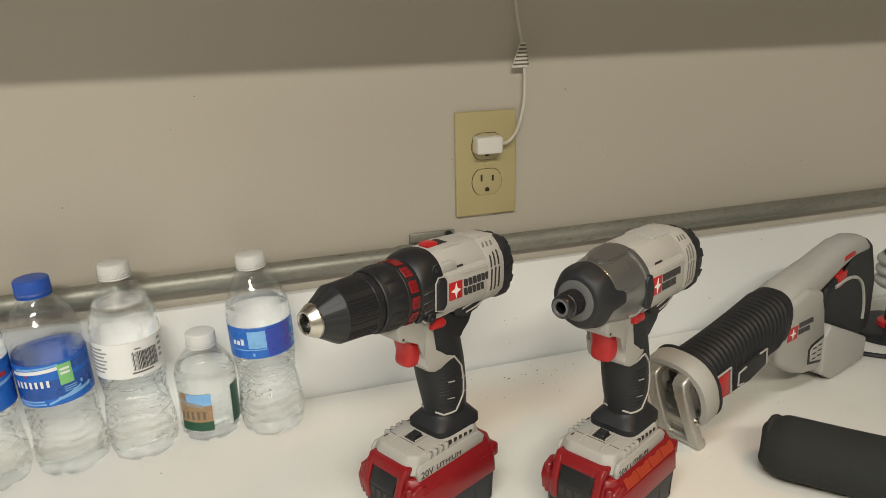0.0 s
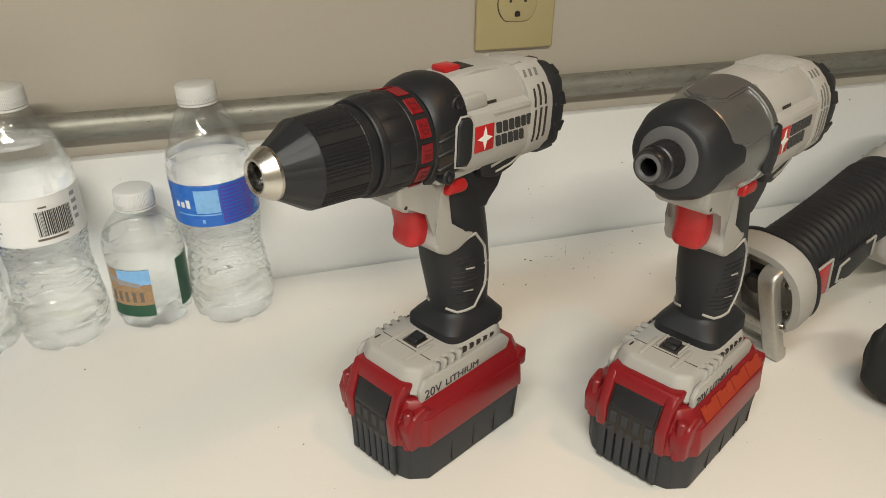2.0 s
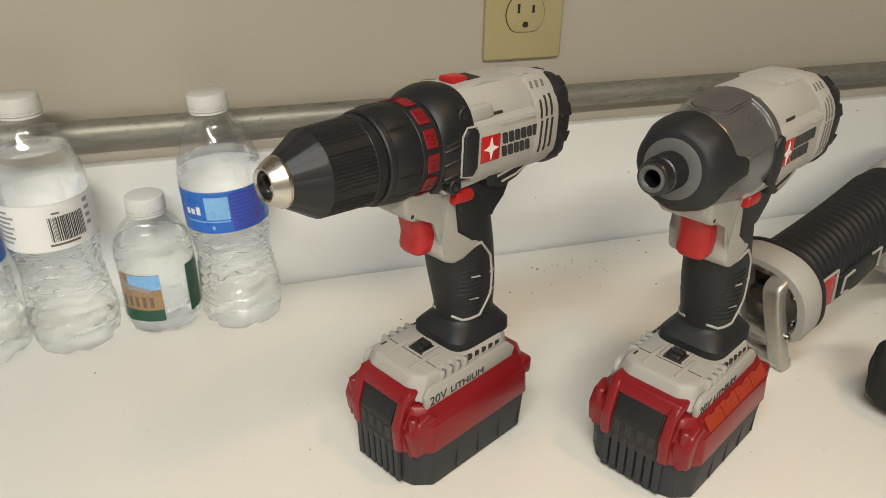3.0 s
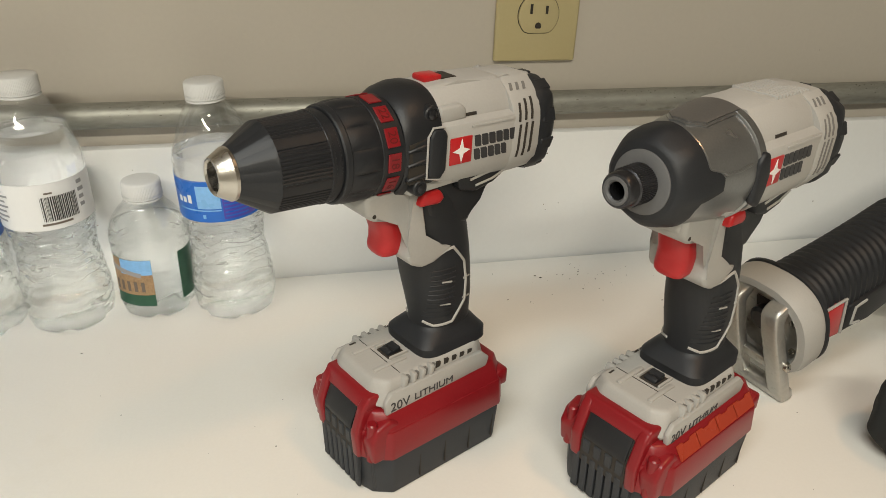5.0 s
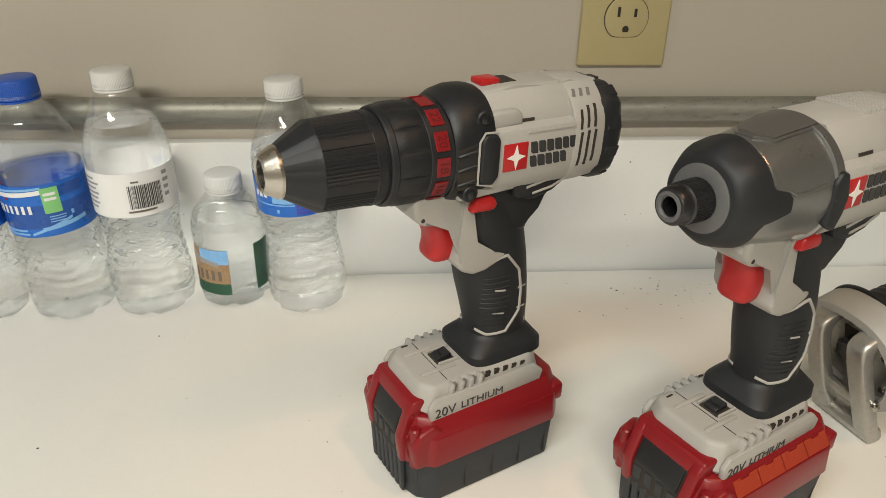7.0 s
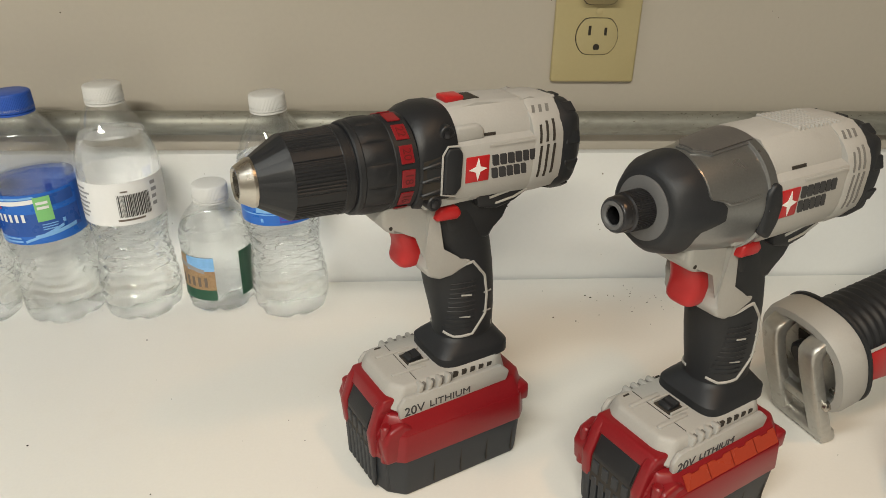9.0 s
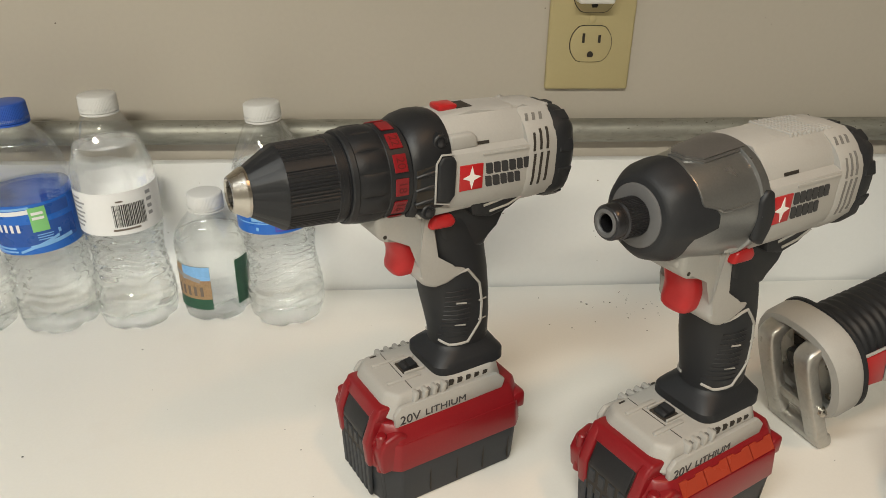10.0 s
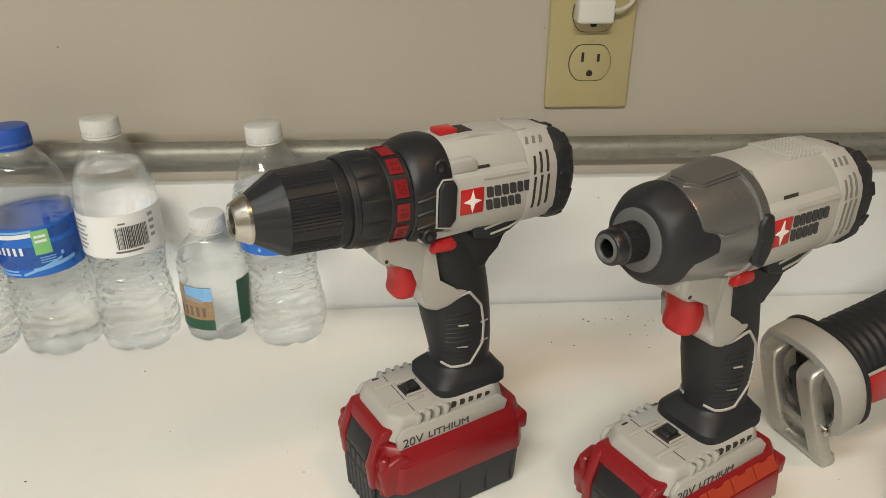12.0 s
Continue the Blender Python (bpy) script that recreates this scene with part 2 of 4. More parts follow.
def wrapped(r, a0, a1, z0, z1, thick=0.0003, skew=0.0):
    """A thin patch bent round a bottle, from angle a0 to a1 (degrees)."""
    n = max(2, int(abs(a1 - a0) / 5))
    full = abs(a1 - a0) >= 359.9
    rings = []
    for i in range(n + (0 if full else 1)):
        f = i / n
        t = radians(a0 + (a1 - a0) * f)
        c, s = math.cos(t), math.sin(t)
        dz = skew * f
        rings.append([(c * q, s * q, z + dz) for q, z in ((r, z0), (r + thick, z0), (r + thick, z1), (r, z1))])
    return loft(rings, closed_ends=not full, wrap=full)


def lettering(name, text, size, depth, material, parent, m):
    cu = bpy.data.curves.new("letters", "FONT")
    cu.body, cu.size, cu.extrude, cu.align_x, cu.align_y = text, size, depth, "CENTER", "CENTER"
    tmp = new("letters", cu)
    me = bpy.data.meshes.new_from_object(tmp.evaluated_get(bpy.context.evaluated_depsgraph_get()))
    bpy.data.objects.remove(tmp)
    bpy.data.curves.remove(cu)
    me.materials.clear()
    me.materials.append(material)
    ob = new(name, me)
    ob.parent = parent
    ob.matrix_basis = m
    return ob


def mm(*pairs):
    return [tuple(v / 1000 for v in p) for p in pairs]


def section_loft(half, stations):
    """A hull of one mirrored cross-section; half: (y, z) from the lowest point up to the top; stations: (x, width factor, height factor)."""
    zc = (half[0][1] + half[-1][1]) / 2
    ring = [(y, z) for y, z in half] + [(-y, z) for y, z in reversed(half) if y > 1e-6]
    return loft([[(x, y * a, zc + (z - zc) * b) for y, z in ring] for x, a, b in stations])


def half_width(half, z):
    for (ya, za), (yb, zb) in zip(half, half[1:]):
        if za <= z <= zb and zb > za:
            return ya + (yb - ya) * (z - za) / (zb - za)
    return 0.0


def side_strip(half, side, x0, x1, z0, z1, low, high, lean=0.0, n=6):
    """A strip lying on the flank of such a hull, from z0 up to z1, between two heights over it."""
    rings = []
    for i in range(n + 1):
        z = z0 + (z1 - z0) * i / n
        y = half_width(half, z)
        d = lean * i / n
        rings.append([(x0 + d, side * (y + low), z), (x1 + d, side * (y + low), z), (x1 + d, side * (y + high), z), (x0 + d, side * (y + high), z)])
    return loft(rings)


# ---- the room ----
def room_block(name, label, x0, x1, y0, y1, z0, z1, material):
    return solid(name, block(x0, x1, y0, y1, z0, z1, 0), material, label, "wall" if "wall" in name else name, kind="structure")


room_block("wall_north", "off-white painted wall behind the bench", -2.6, 2.6, 0.0, 0.12, -0.92, 1.72, WALL)
room_block("wall_south", "plain painted wall of the room", -2.6, 2.6, -4.2, -4.08, -0.92, 1.72, ROOM)
room_block("wall_east", "plain painted wall of the room", 2.6, 2.72, -4.2, 0.12, -0.92, 1.72, ROOM)
room_block("wall_west", "plain painted wall of the room", -2.72, -2.6, -4.2, 0.12, -0.92, 1.72, ROOM)
room_block("floor", "plain dull floor of the room", -2.72, 2.72, -4.2, 0.12, -1.0, -0.92, FLOORM)
room_block("ceiling", "plain pale ceiling of the room", -2.72, 2.72, -4.2, 0.12, 1.60, 1.72, ROOM)
solid("overhead_soffit", block(-2.6, 2.6, -0.30, -0.003, 0.52, 1.598, 0.003), CABINET, "plain painted soffit above the bench", "soffit", kind="structure")
bench = thing("workbench", "white laminate bench top against the wall", "bench", pose(0, 0, 0))
part("tabletop", block(-2.0, 2.0, -1.1, -0.0145, -0.04, 0.0, 0.0012), TABLE, bench)
for bx in (-1.95, 1.87):
    for by in (-1.08, -0.12):
        part("leg", block(bx, bx + 0.08, by, by + 0.08, -0.918, -0.041, 0.004), CABINET, bench)
solid("backsplash", block(-2.0, 2.0, -0.012, -0.001, -0.035, 0.122, 0.002), SPLASH, "smooth white panel along the foot of the wall", "backsplash", kind="structure")

# dust and grit on the bench
rng = random.Random(7)
grit = bmesh.new()
for _ in range(170):
    gx, gy = rng.uniform(-0.50, 0.45), rng.uniform(-0.45, -0.02)
    if rng.random() < 0.30:
        gx, gy = rng.gauss(0.08, 0.05), rng.gauss(-0.055, 0.018)
    if gy > -0.016:
        continue
    s = 0.00018 + 0.0006 * rng.random() ** 2.5
    bmesh.ops.create_icosphere(grit, subdivisions=1, radius=s, matrix=Matrix.Translation((gx, gy, s * 0.5)) @ Matrix.Diagonal((rng.uniform(0.7, 1.8), 1, 0.6, 1)))
solid("grit", grit, DARKSLOT, "scattered dark crumbs and dust on the bench", "grit", kind="stuff")
specks = bmesh.new()
for _ in range(26):
    s = rng.uniform(0.0003, 0.0008)
    low = rng.random() < 0.5
    bmesh.ops.create_icosphere(specks, subdivisions=1, radius=s, matrix=Matrix.Translation((rng.uniform(-0.45, 0.55), -0.0121 if low else -0.0002, rng.uniform(0.02, 0.11) if low else rng.uniform(0.18, 0.33))))
solid("wall_specks", specks, INK, "small dark specks on the wall and panel", "speck", kind="stuff")

# steel conduit along the wall
pipe = thing("conduit", "dull galvanised steel conduit pipe along the wall", "pipe", pose(0, -0.0105, 0.148))
part("tube", turned([(-2.0, 0.0100), (2.0, 0.0100)], 28, "x"), GALV, pipe)
for sx in (-0.060, 0.62):
    strap = part("strap", turned([(sx - 0.009, 0.0104), (sx - 0.008, 0.0114), (sx + 0.008, 0.0114), (sx + 0.009, 0.0104)], 28, "x"), GALV, pipe)
    part("lug", block(sx + 0.006, sx + 0.058, 0.0065, 0.0095, 0.009, 0.021, 0.0015), GALV, strap)
    part("screw", turned([(-0.002, 0.0042), (0.003, 0.0042), (0.0045, 0.0028)], 12), DARKSTEEL, strap).matrix_basis = pose(sx + 0.050, 0.0060, 0.0165, 90)

# pitted and rusty patches on the conduit
pits = bmesh.new()
for cx in (-0.40, -0.27, -0.185, -0.10, 0.09, 0.155, 0.27, 0.36):
    for _ in range(22):
        a, r = radians(rng.uniform(10, 75)), 0.0002 + 0.0005 * rng.random() ** 2
        m = Matrix.Translation((rng.gauss(cx, 0.022), -0.0105 - math.cos(a) * 0.0100, 0.148 + math.sin(a) * 0.0100))
        bmesh.ops.create_icosphere(pits, subdivisions=1, radius=r, matrix=m @ Matrix.Diagonal((rng.uniform(0.8, 2.0), 0.45, 0.6, 1)))
solid("conduit_pits", pits, RUST, "dark rust pits in patches on the conduit", "rust", kind="stuff")

# wall outlet
outlet = thing("wall_outlet", "ivory duplex wall outlet with plate", "outlet", pose(0.035, -0.0005, 0.2385))
pl = 0.035
part("cover_plate", slab([(-pl, -0.057), (pl, -0.057), (pl, 0.057), (-pl, 0.057)], 0, 0.0052, 0.0022, 3), IVORY, outlet).matrix_basis = pose(0, 0, 0, 90)


def receptacle(dz):
    face = []
    for i in range(28):
        t = 2 * math.pi * i / 28
        x, z = math.cos(t) * 0.0170, math.sin(t) * 0.0170
        face.append((x, max(-0.0142, min(0.0142, z))))
    rec = part("receptacle", slab([(x * 1.035, z * 1.035) for x, z in face], 0.0049, 0.0054, 0), DARKSLOT, outlet)
    rec.matrix_basis = pose(0, 0, dz, 90)
    part("face", slab(face, 0.0050, 0.0068, 0.0006), IVORY, rec)
    for x, h in ((-0.0065, 0.0075), (0.0065, 0.0062)):
        part("slot", block(x - 0.0011, x + 0.0011, 0.0010, 0.0010 + h, 0.0060, 0.00695, 0), DARKSLOT, rec)
    part("earth_hole", slab([(math.cos(a) * 0.0026, max(-0.0020, math.sin(a) * 0.0028) - 0.0085) for a in [k * math.pi / 8 for k in range(16)]], 0.0060, 0.00695, 0), DARKSLOT, rec)


receptacle(0.0195)
receptacle(-0.0195)
part("screw", turned([(0.0045, 0.0030), (0.0060, 0.0028), (0.0064, 0.0015)], 14), IVORY, outlet).matrix_basis = pose(0, 0, 0, 90)

plug = thing("power_plug", "white plug in the upper socket with its cord", "plug", pose(0.032, -0.0085, 0.2615))
part("plug_body", block(0.0180, 0.0465, -0.025, -0.0085, 0.2525, 0.2705, 0.002, 3), WHITEPL, plug)
part("blade", block(0.0260, 0.0275, -0.0086, -0.0065, 0.2600, 0.2660, 0), STEEL, plug)
part("blade", block(0.0390, 0.0405, -0.0086, -0.0065, 0.2600, 0.2660, 0), STEEL, plug)
line = curve_points([(0.0460, -0.016, 0.2610), (0.057, -0.017, 0.2640), (0.067, -0.015, 0.276), (0.0755, -0.011, 0.300), (0.0775, -0.009, 0.325), (0.0765, -0.008, 0.350), (0.0735, -0.008, 0.368), (0.069, -0.008, 0.390), (0.0665, -0.008, 0.415), (0.067, -0.008, 0.458)], 8)
part("cord", tube(line, 0.0016, 10), CORD, plug)
tag = part("warning_tag", slab([(0.0615, -0.0095), (0.0800, -0.0090), (0.0790, -0.0125), (0.0640, -0.0130)], 0.339, 0.3645, 0.0004, 1, [(0.0715, -0.0095), (0.0775, -0.0090), (0.0772, -0.0115), (0.0718, -0.0115)]), PAPER, plug, "folded paper warning tag with small print")
for k in range(6):
    z = 0.3415 + k * 0.0038
    w = 0.0175 - k * 0.0022
    xm = 0.0715 + k * 0.0005
    part("print_line", block(xm - w / 2, xm + w / 2, -0.0133 + k * 0.0003, -0.0127 + k * 0.0003, z, z + 0.0016, 0), INK, tag)
for piece in plug.children:
    piece.matrix_parent_inverse = plug.matrix_basis.inverted()


# ---- water bottles ----
def bottle_profile(kind):
    """Outer (height, radius) in mm from the base up to the neck."""
    if kind == "tall":
        return [(0, 20), (1.5, 25), (5, 29.5), (12, 31.3), (22, 31.6), (34, 31.0), (48, 29.2), (62, 27.6), (74, 28.2), (84, 30.0), (88, 30.6), (90, 30.2), (122, 30.2), (124, 30.8), (132, 30.6), (140, 29.4), (150, 26.0), (160, 22.0), (170, 17.4), (176, 13.8), (180, 12.4), (181, 14.2), (182.5, 14.2), (183.5, 12.3)]
    if kind == "wide":
        return [(0, 22), (2, 28), (5, 30.6), (12, 31.6), (24, 31.6), (40, 30.4), (54, 30.2), (66, 30.8), (73, 30.2), (131, 30.2), (134, 31.0), (140, 30.8), (146, 29.8), (156, 27.0), (165, 22.4), (172, 17.0), (176, 14.0), (180, 13.4), (181, 15.0), (183, 15.0), (184, 13.2)]
    return [(0, 18), (1.5, 24), (5, 27.8), (12, 29.0), (22, 28.4), (40, 28.2), (56, 28.6), (66, 29.4), (74, 29.2), (82, 26.6), (90, 21.6), (96, 16.4), (100, 13.6), (103, 12.6), (104, 14.6), (105.5, 14.6), (106.5, 12.4)]


def fine_profile(prof, step=0.75):
    out = []
    for (h0, r0), (h1, r1) in zip(prof, prof[1:]):
        k = max(1, int((h1 - h0) / step))
        out += [(h0 + (h1 - h0) * i / k, r0 + (r1 - r0) * i / k) for i in range(k)]
    return out + [prof[-1]]


def make_bottle(kind, label, m, cap, cap_r, cap_h, water_top, ribs, label_band, turn=0, seat=5.0):
    b = thing("water_bottle", label, "bottle", m, "water bottles on the bench")
    prof = fine_profile(bottle_profile(kind))
    z0, z1 = label_band

    def shape(inset):
        def mod(h, t, r):
            k = h * 1000
            d = 0.0
            if 14 < k < z0 - 3:
                fade = min(1, (k - 14) / 8, (z0 - 3 - k) / 5)
                w = abs(math.sin(k * 0.385 + 0.75 * math.sin(3 * t + k * 0.03 + turn) + 0.3 * math.sin(7 * t - k * 0.05) + turn))
                d += fade * ribs * (1.5 * w ** 0.6 - 1.1)
                d += fade * 0.12 * ribs * (math.sin(k * 0.27 + 2 * t) + math.sin(k * 0.9 + 5 * t))
            if k < 16:
                d -= (1 - k / 16) * 4.6 * max(0.0, math.cos(5 * t + turn)) ** 2
            if kind == "tall" and 138 < k < 172:
                d += 0.25 * math.sin(6 * t + k * 0.2)
            return (r * 1000 + d - inset) / 1000
        return mod

    def metres(pr):
        return [(h / 1000, r / 1000) for h, r in pr]

    n = 96
    part("shell", turned(metres(prof), n, mod=shape(0.0)), PET, b, "clear ribbed plastic shell", 50)
    wet = shape(0.75)
    wp = [(h, r) for h, r in prof if 2 < h < water_top]
    wp = [(h / 1000, r / 1000) for h, r in wp] + [(water_top / 1000, wp[-1][1] / 1000)]
    part("water", turned(wp, n, mod=wet), WATER, b, "clear still water", 50).visible_shadow = False
    top = prof[-1][0] + 0.5
    ridged = lambda h, t, r: r + (0.00010 * math.cos(80 * t) if h < (top - seat + cap_h - 1) / 1000 else 0)
    low = top - seat
    part("cap", turned([(h / 1000, r / 1000) for h, r in ((low, cap_r - 0.6), (low + 0.5, cap_r), (low + cap_h - 1.4, cap_r - 0.3), (low + cap_h - 0.5, cap_r - 0.9), (low + cap_h, cap_r - 2.2))], 320, mod=ridged), cap, b, "ridged screw cap")
    part("neck_ring", turned([(h / 1000, r / 1000) for h, r in ((low - 1.9, cap_r - 0.5), (low - 1.7, cap_r - 0.1), (low - 0.5, cap_r - 0.1), (low - 0.2, cap_r - 0.6))], 48), cap, b)
    return b


def bars(parent, owner_r, a0, a1, z_top, z_bottom, rows, material, rnd, height=0.5):
    """Rows of unreadable small print as short bars."""
    for k in range(rows):
        z = z_top - (z_top - z_bottom) * (k + 0.5) / rows
        hgt = (z_top - z_bottom) / rows * height
        end = a0 + (a1 - a0) * rnd.uniform(0.75, 1.0)
        part("print_line", wrapped(owner_r, a0, end, z - hgt / 2, z + hgt / 2, 0.00012), material, parent)


rnd = random.Random(3)
# blue-label bottle nearest the tools
b4 = make_bottle("tall", "clear water bottle with bright blue wrap label and white cap", pose(-0.2170, -0.0535, 0.0006, 0, -2.4, 0) @ Matrix.Diagonal((1, 1, 0.965, 1)), CAPWHITE, 13.8, 12.5, 141, 1.5, (90, 122), 0.4)
lab = part("label", wrapped(0.0304, 0, 360, 0.0895, 0.1225), LBLUE, b4, "bright blue wrap label")
lab.matrix_basis = pose(0, 0, 0.0022)
part("label_lining", wrapped(0.0300, 0, 360, 0.0895, 0.1225, 0.0002), LWHITE, lab)
part("label_panel", wrapped(0.0308, -118, -86, 0.1005, 0.1185, 0.00012), LSKY, lab)
part("label_panel", wrapped(0.0308, -84, -38, 0.0915, 0.1205, 0.00012), LPURPLE, lab)
bars(lab, 0.0310, -82, -42, 0.1195, 0.0925, 9, LBLUE, rnd, 0.35)
for k in range(3):
    part("label_mark", wrapped(0.0308, -150 + k * 9, -144 + k * 9, 0.1040, 0.1085 + 0.002 * (k == 2), 0.00012), LWHITE, lab)
part("label_stripe", wrapped(0.0308, -150, -86, 0.0985, 0.0995, 0.00012), LSKY, lab)
part("label_mark", wrapped(0.0308, -112, -108, 0.0925, 0.0955, 0.00012), LSKY, lab)

# small bottle
sb = make_bottle("small", "short clear water bottle with scenic label and white cap", pose(-0.2785, -0.0425, 0) @ Matrix.Diagonal((1, 1, 0.94, 1)), CAPWHITE, 14.2, 14, 79, 0.5, (62, 63), 1.3)
lab = part("label", wrapped(0.0288, -150, -84, 0.0165, 0.0585), LDKGREEN, sb, "label with a picture of a building over dark green")
part("label_picture", wrapped(0.0292, -150, -84, 0.0270, 0.0585, 0.00012), LBROWN, lab)
part("label_picture_sky", wrapped(0.0294, -132, -84, 0.0455, 0.0585, 0.00012, 0.0), LSKY, lab)
part("label_picture_roof", wrapped(0.0296, -150, -100, 0.0490, 0.0530, 0.00012, -0.0060), LGREY, lab)
for k in range(5):
    part("label_picture_window", wrapped(0.0294, -146 + k * 11, -141 + k * 11, 0.0300, 0.0390, 0.00012), INK, lab)
part("back_label", wrapped(0.0288, -42, 18, 0.0165, 0.0600), LDKGREEN, sb, "dark green back label")

# white-label bottle
b2 = make_bottle("tall", "clear water bottle with white barcode label and white cap", pose(-0.3405, -0.0530, 0.0003, 0, -1.0, 8), CAPWHITE, 13.8, 12.5, 155, 1.5, (90, 122), 2.1)
lab = part("label", wrapped(0.0304, 0, 360, 0.0895, 0.1235), LWHITE, b2, "white paper wrap label")
part("label_lining", wrapped(0.0300, 0, 360, 0.0895, 0.1235, 0.0002), LWHITE, lab)
bars(lab, 0.0308, -172, -128, 0.1205, 0.0945, 7, LGREY, rnd, 0.40)
x = -88.0
for k in range(24):
    w = rnd.choice((0.55, 0.55, 1.1, 1.6))
    part("barcode_bar", wrapped(0.0308, x, x + w, 0.0960, 0.1140, 0.00012), PRINT, lab)
    x += w + rnd.choice((0.6, 0.6, 1.1))
bars(lab, 0.0308, -91, -50, 0.0950, 0.0925, 1, INK, rnd, 0.6)
part("print_line", wrapped(0.0308, -82, -72, 0.1160, 0.1172, 0.00012), INK, lab)
bars(lab, 0.0308, -38, -28, 0.1215, 0.0990, 4, LGREY, rnd, 0.5)

# blue-cap bottle
aq = make_bottle("wide", "clear water bottle with deep blue label and blue cap", pose(-0.4030, -0.0545, 0.0006, 0, -2.4, 0) @ Matrix.Diagonal((1, 1, 0.955, 1)), CAPBLUE, 14.8, 15, 126, 1.0, (75, 130), 3.0)
lab = part("label", wrapped(0.0304, 0, 360, 0.0640, 0.1110), LBLUE, aq, "deep blue wrap label with green square")
lab.matrix_basis = pose(0, 0, 0.0215) @ Matrix.Diagonal((1, 1, 0.89, 1))
part("label_lining", wrapped(0.0300, 0, 360, 0.0640, 0.1110, 0.0002), LNAVY, lab)
part("label_panel", wrapped(0.0307, -170, -10, 0.0720, 0.0930, 0.00012), LNAVY, lab)
part("label_stripe", wrapped(0.0308, -80, -20, 0.0690, 0.0725, 0.00012, 0.0040), LSKY, lab)
part("label_stripe", wrapped(0.0308, -60, -15, 0.0985, 0.1085, 0.00012, 0.0), LNAVY, lab)
part("label_stripe", wrapped(0.0309, -150, -66, 0.1000, 0.1040, 0.00012, 0.0030), LWHITE, lab)
part("label_stripe", wrapped(0.0309, -140, -70, 0.1055, 0.1075, 0.00012, 0.0020), LSKY, lab)
part("label_stripe", wrapped(0.0309, -95, -40, 0.0655, 0.0680, 0.00012, 0.0110), LSKY, lab)
part("label_square", wrapped(0.0310, -72, -50, 0.0850, 0.1080, 0.00012), LGREEN, lab)
for k in range(2):
    part("print_line", wrapped(0.0312, -69, -54, 0.1010 - k * 0.0045, 0.1035 - k * 0.0045, 0.00012), LWHITE, lab)
for k in range(7):
    part("label_mark", wrapped(0.0310, -146 + k * 9.0, -146 + k * 9.0 + 4.2, 0.0860, 0.0935, 0.00012), LWHITE, lab)
part("label_mark", wrapped(0.0310, -124, -119, 0.0985, 0.1005, 0.00012), BRIGHTRED, lab)
part("label_mark", wrapped(0.0310, -40, -36, 0.0800, 0.0840, 0.00012), LSKY, lab)
bars(lab, 0.0310, -140, -95, 0.0720, 0.0655, 2, LSKY, rnd, 0.5)
bars(lab, 0.0310, -68, -44, 0.0830, 0.0760, 3, LSKY, rnd, 0.4)

# the last bottle of the row
b0 = make_bottle("tall", "clear water bottle with blue label at the row's end", pose(-0.4690, -0.0630, 0, 0, 0, 40), CAPWHITE, 13.8, 12.5, 150, 1.5, (90, 122), 1.0)
lab = part("label", wrapped(0.0304, 0, 360, 0.0780, 0.1230), LBLUE, b0, "blue wrap label")
part("label_lining", wrapped(0.0300, 0, 360, 0.0780, 0.1230, 0.0002), LWHITE, lab)
part("label_stripe", wrapped(0.0308, -120, -20, 0.0980, 0.1010, 0.00012, 0.006), LSKY, lab)
part("label_mark", wrapped(0.0308, -75, -60, 0.1080, 0.1120, 0.00012), BRIGHTRED, lab)


# ---- power tools ----
HANDLE = [(0.172, 0.013, -0.025, 0.0145), (0.160, 0.0125, -0.0285, 0.0150), (0.146, 0.0115, -0.0315, 0.0158), (0.133, 0.0100, -0.0335, 0.0168), (0.118, 0.0070, -0.0350, 0.0172), (0.104, 0.0035, -0.0358, 0.0170), (0.092, 0.0010, -0.0360, 0.0158), (0.082, 0.0010, -0.0365, 0.0155), (0.074, 0.0020, -0.0370, 0.0160)]


def handle_side(x, z):
    """Half width of the handle's surface at x and z."""
    for a, b in zip(HANDLE, HANDLE[1:]):
        if b[0] <= z <= a[0]:
            f = (a[0] - z) / (a[0] - b[0])
            front, rear, w = (a[i] + (b[i] - a[i]) * f for i in (1, 2, 3))
            u = min(0.98, abs(x - (front + rear) / 2) / ((front - rear) / 2))
            return w * (1 - u ** 2.4) ** (1 / 2.4)
    return 0.016


def both(y0, y1):
    return ((y0, y1), (-y1, -y0))


def star_badge(parent, x0, x1, z0, z1, y):
    """The square red badge with a white four-pointed star, and plain bars beside it."""
    badge = part("badge", block(x0, x1, y - 0.0012, y, z0, z1, 0.0004), BRIGHTRED, parent, "square red badge with white star")
    cx, cz, r = (x0 + x1) / 2, (z0 + z1) / 2, (z1 - z0) * 0.40
    pts = []
    for k in range(8):
        q = r if k % 2 == 0 else r * 0.34
        a = math.pi / 4 * k
        pts.append((cx + math.cos(a) * q, cz + math.sin(a) * q * 1.12))
    part("star", prism(pts, y + 0.0001, y + 0.0004, 0), PRINTWHITE, badge)


def word_bars(parent, x_left, length, z0, z1, y, widths, name="wordmark_bar", slant=0.0, gap=0.11):
    """A row of plain dark blocks with clipped corners, standing for a wordmark."""
    total = sum(widths) + gap * (len(widths) - 1)
    x, c = x_left, (z1 - z0) * 0.16
    for w in widths:
        d = length * w / total
        poly = [(x, z0 + c), (x - c, z0), (x - d, z0), (x - d - slant, z1 - c), (x - d + c - slant, z1), (x - slant, z1)]
        part(name, prism(poly, y, y + 0.0003, 0), PRINT, parent)
        x -= d + length * gap / total


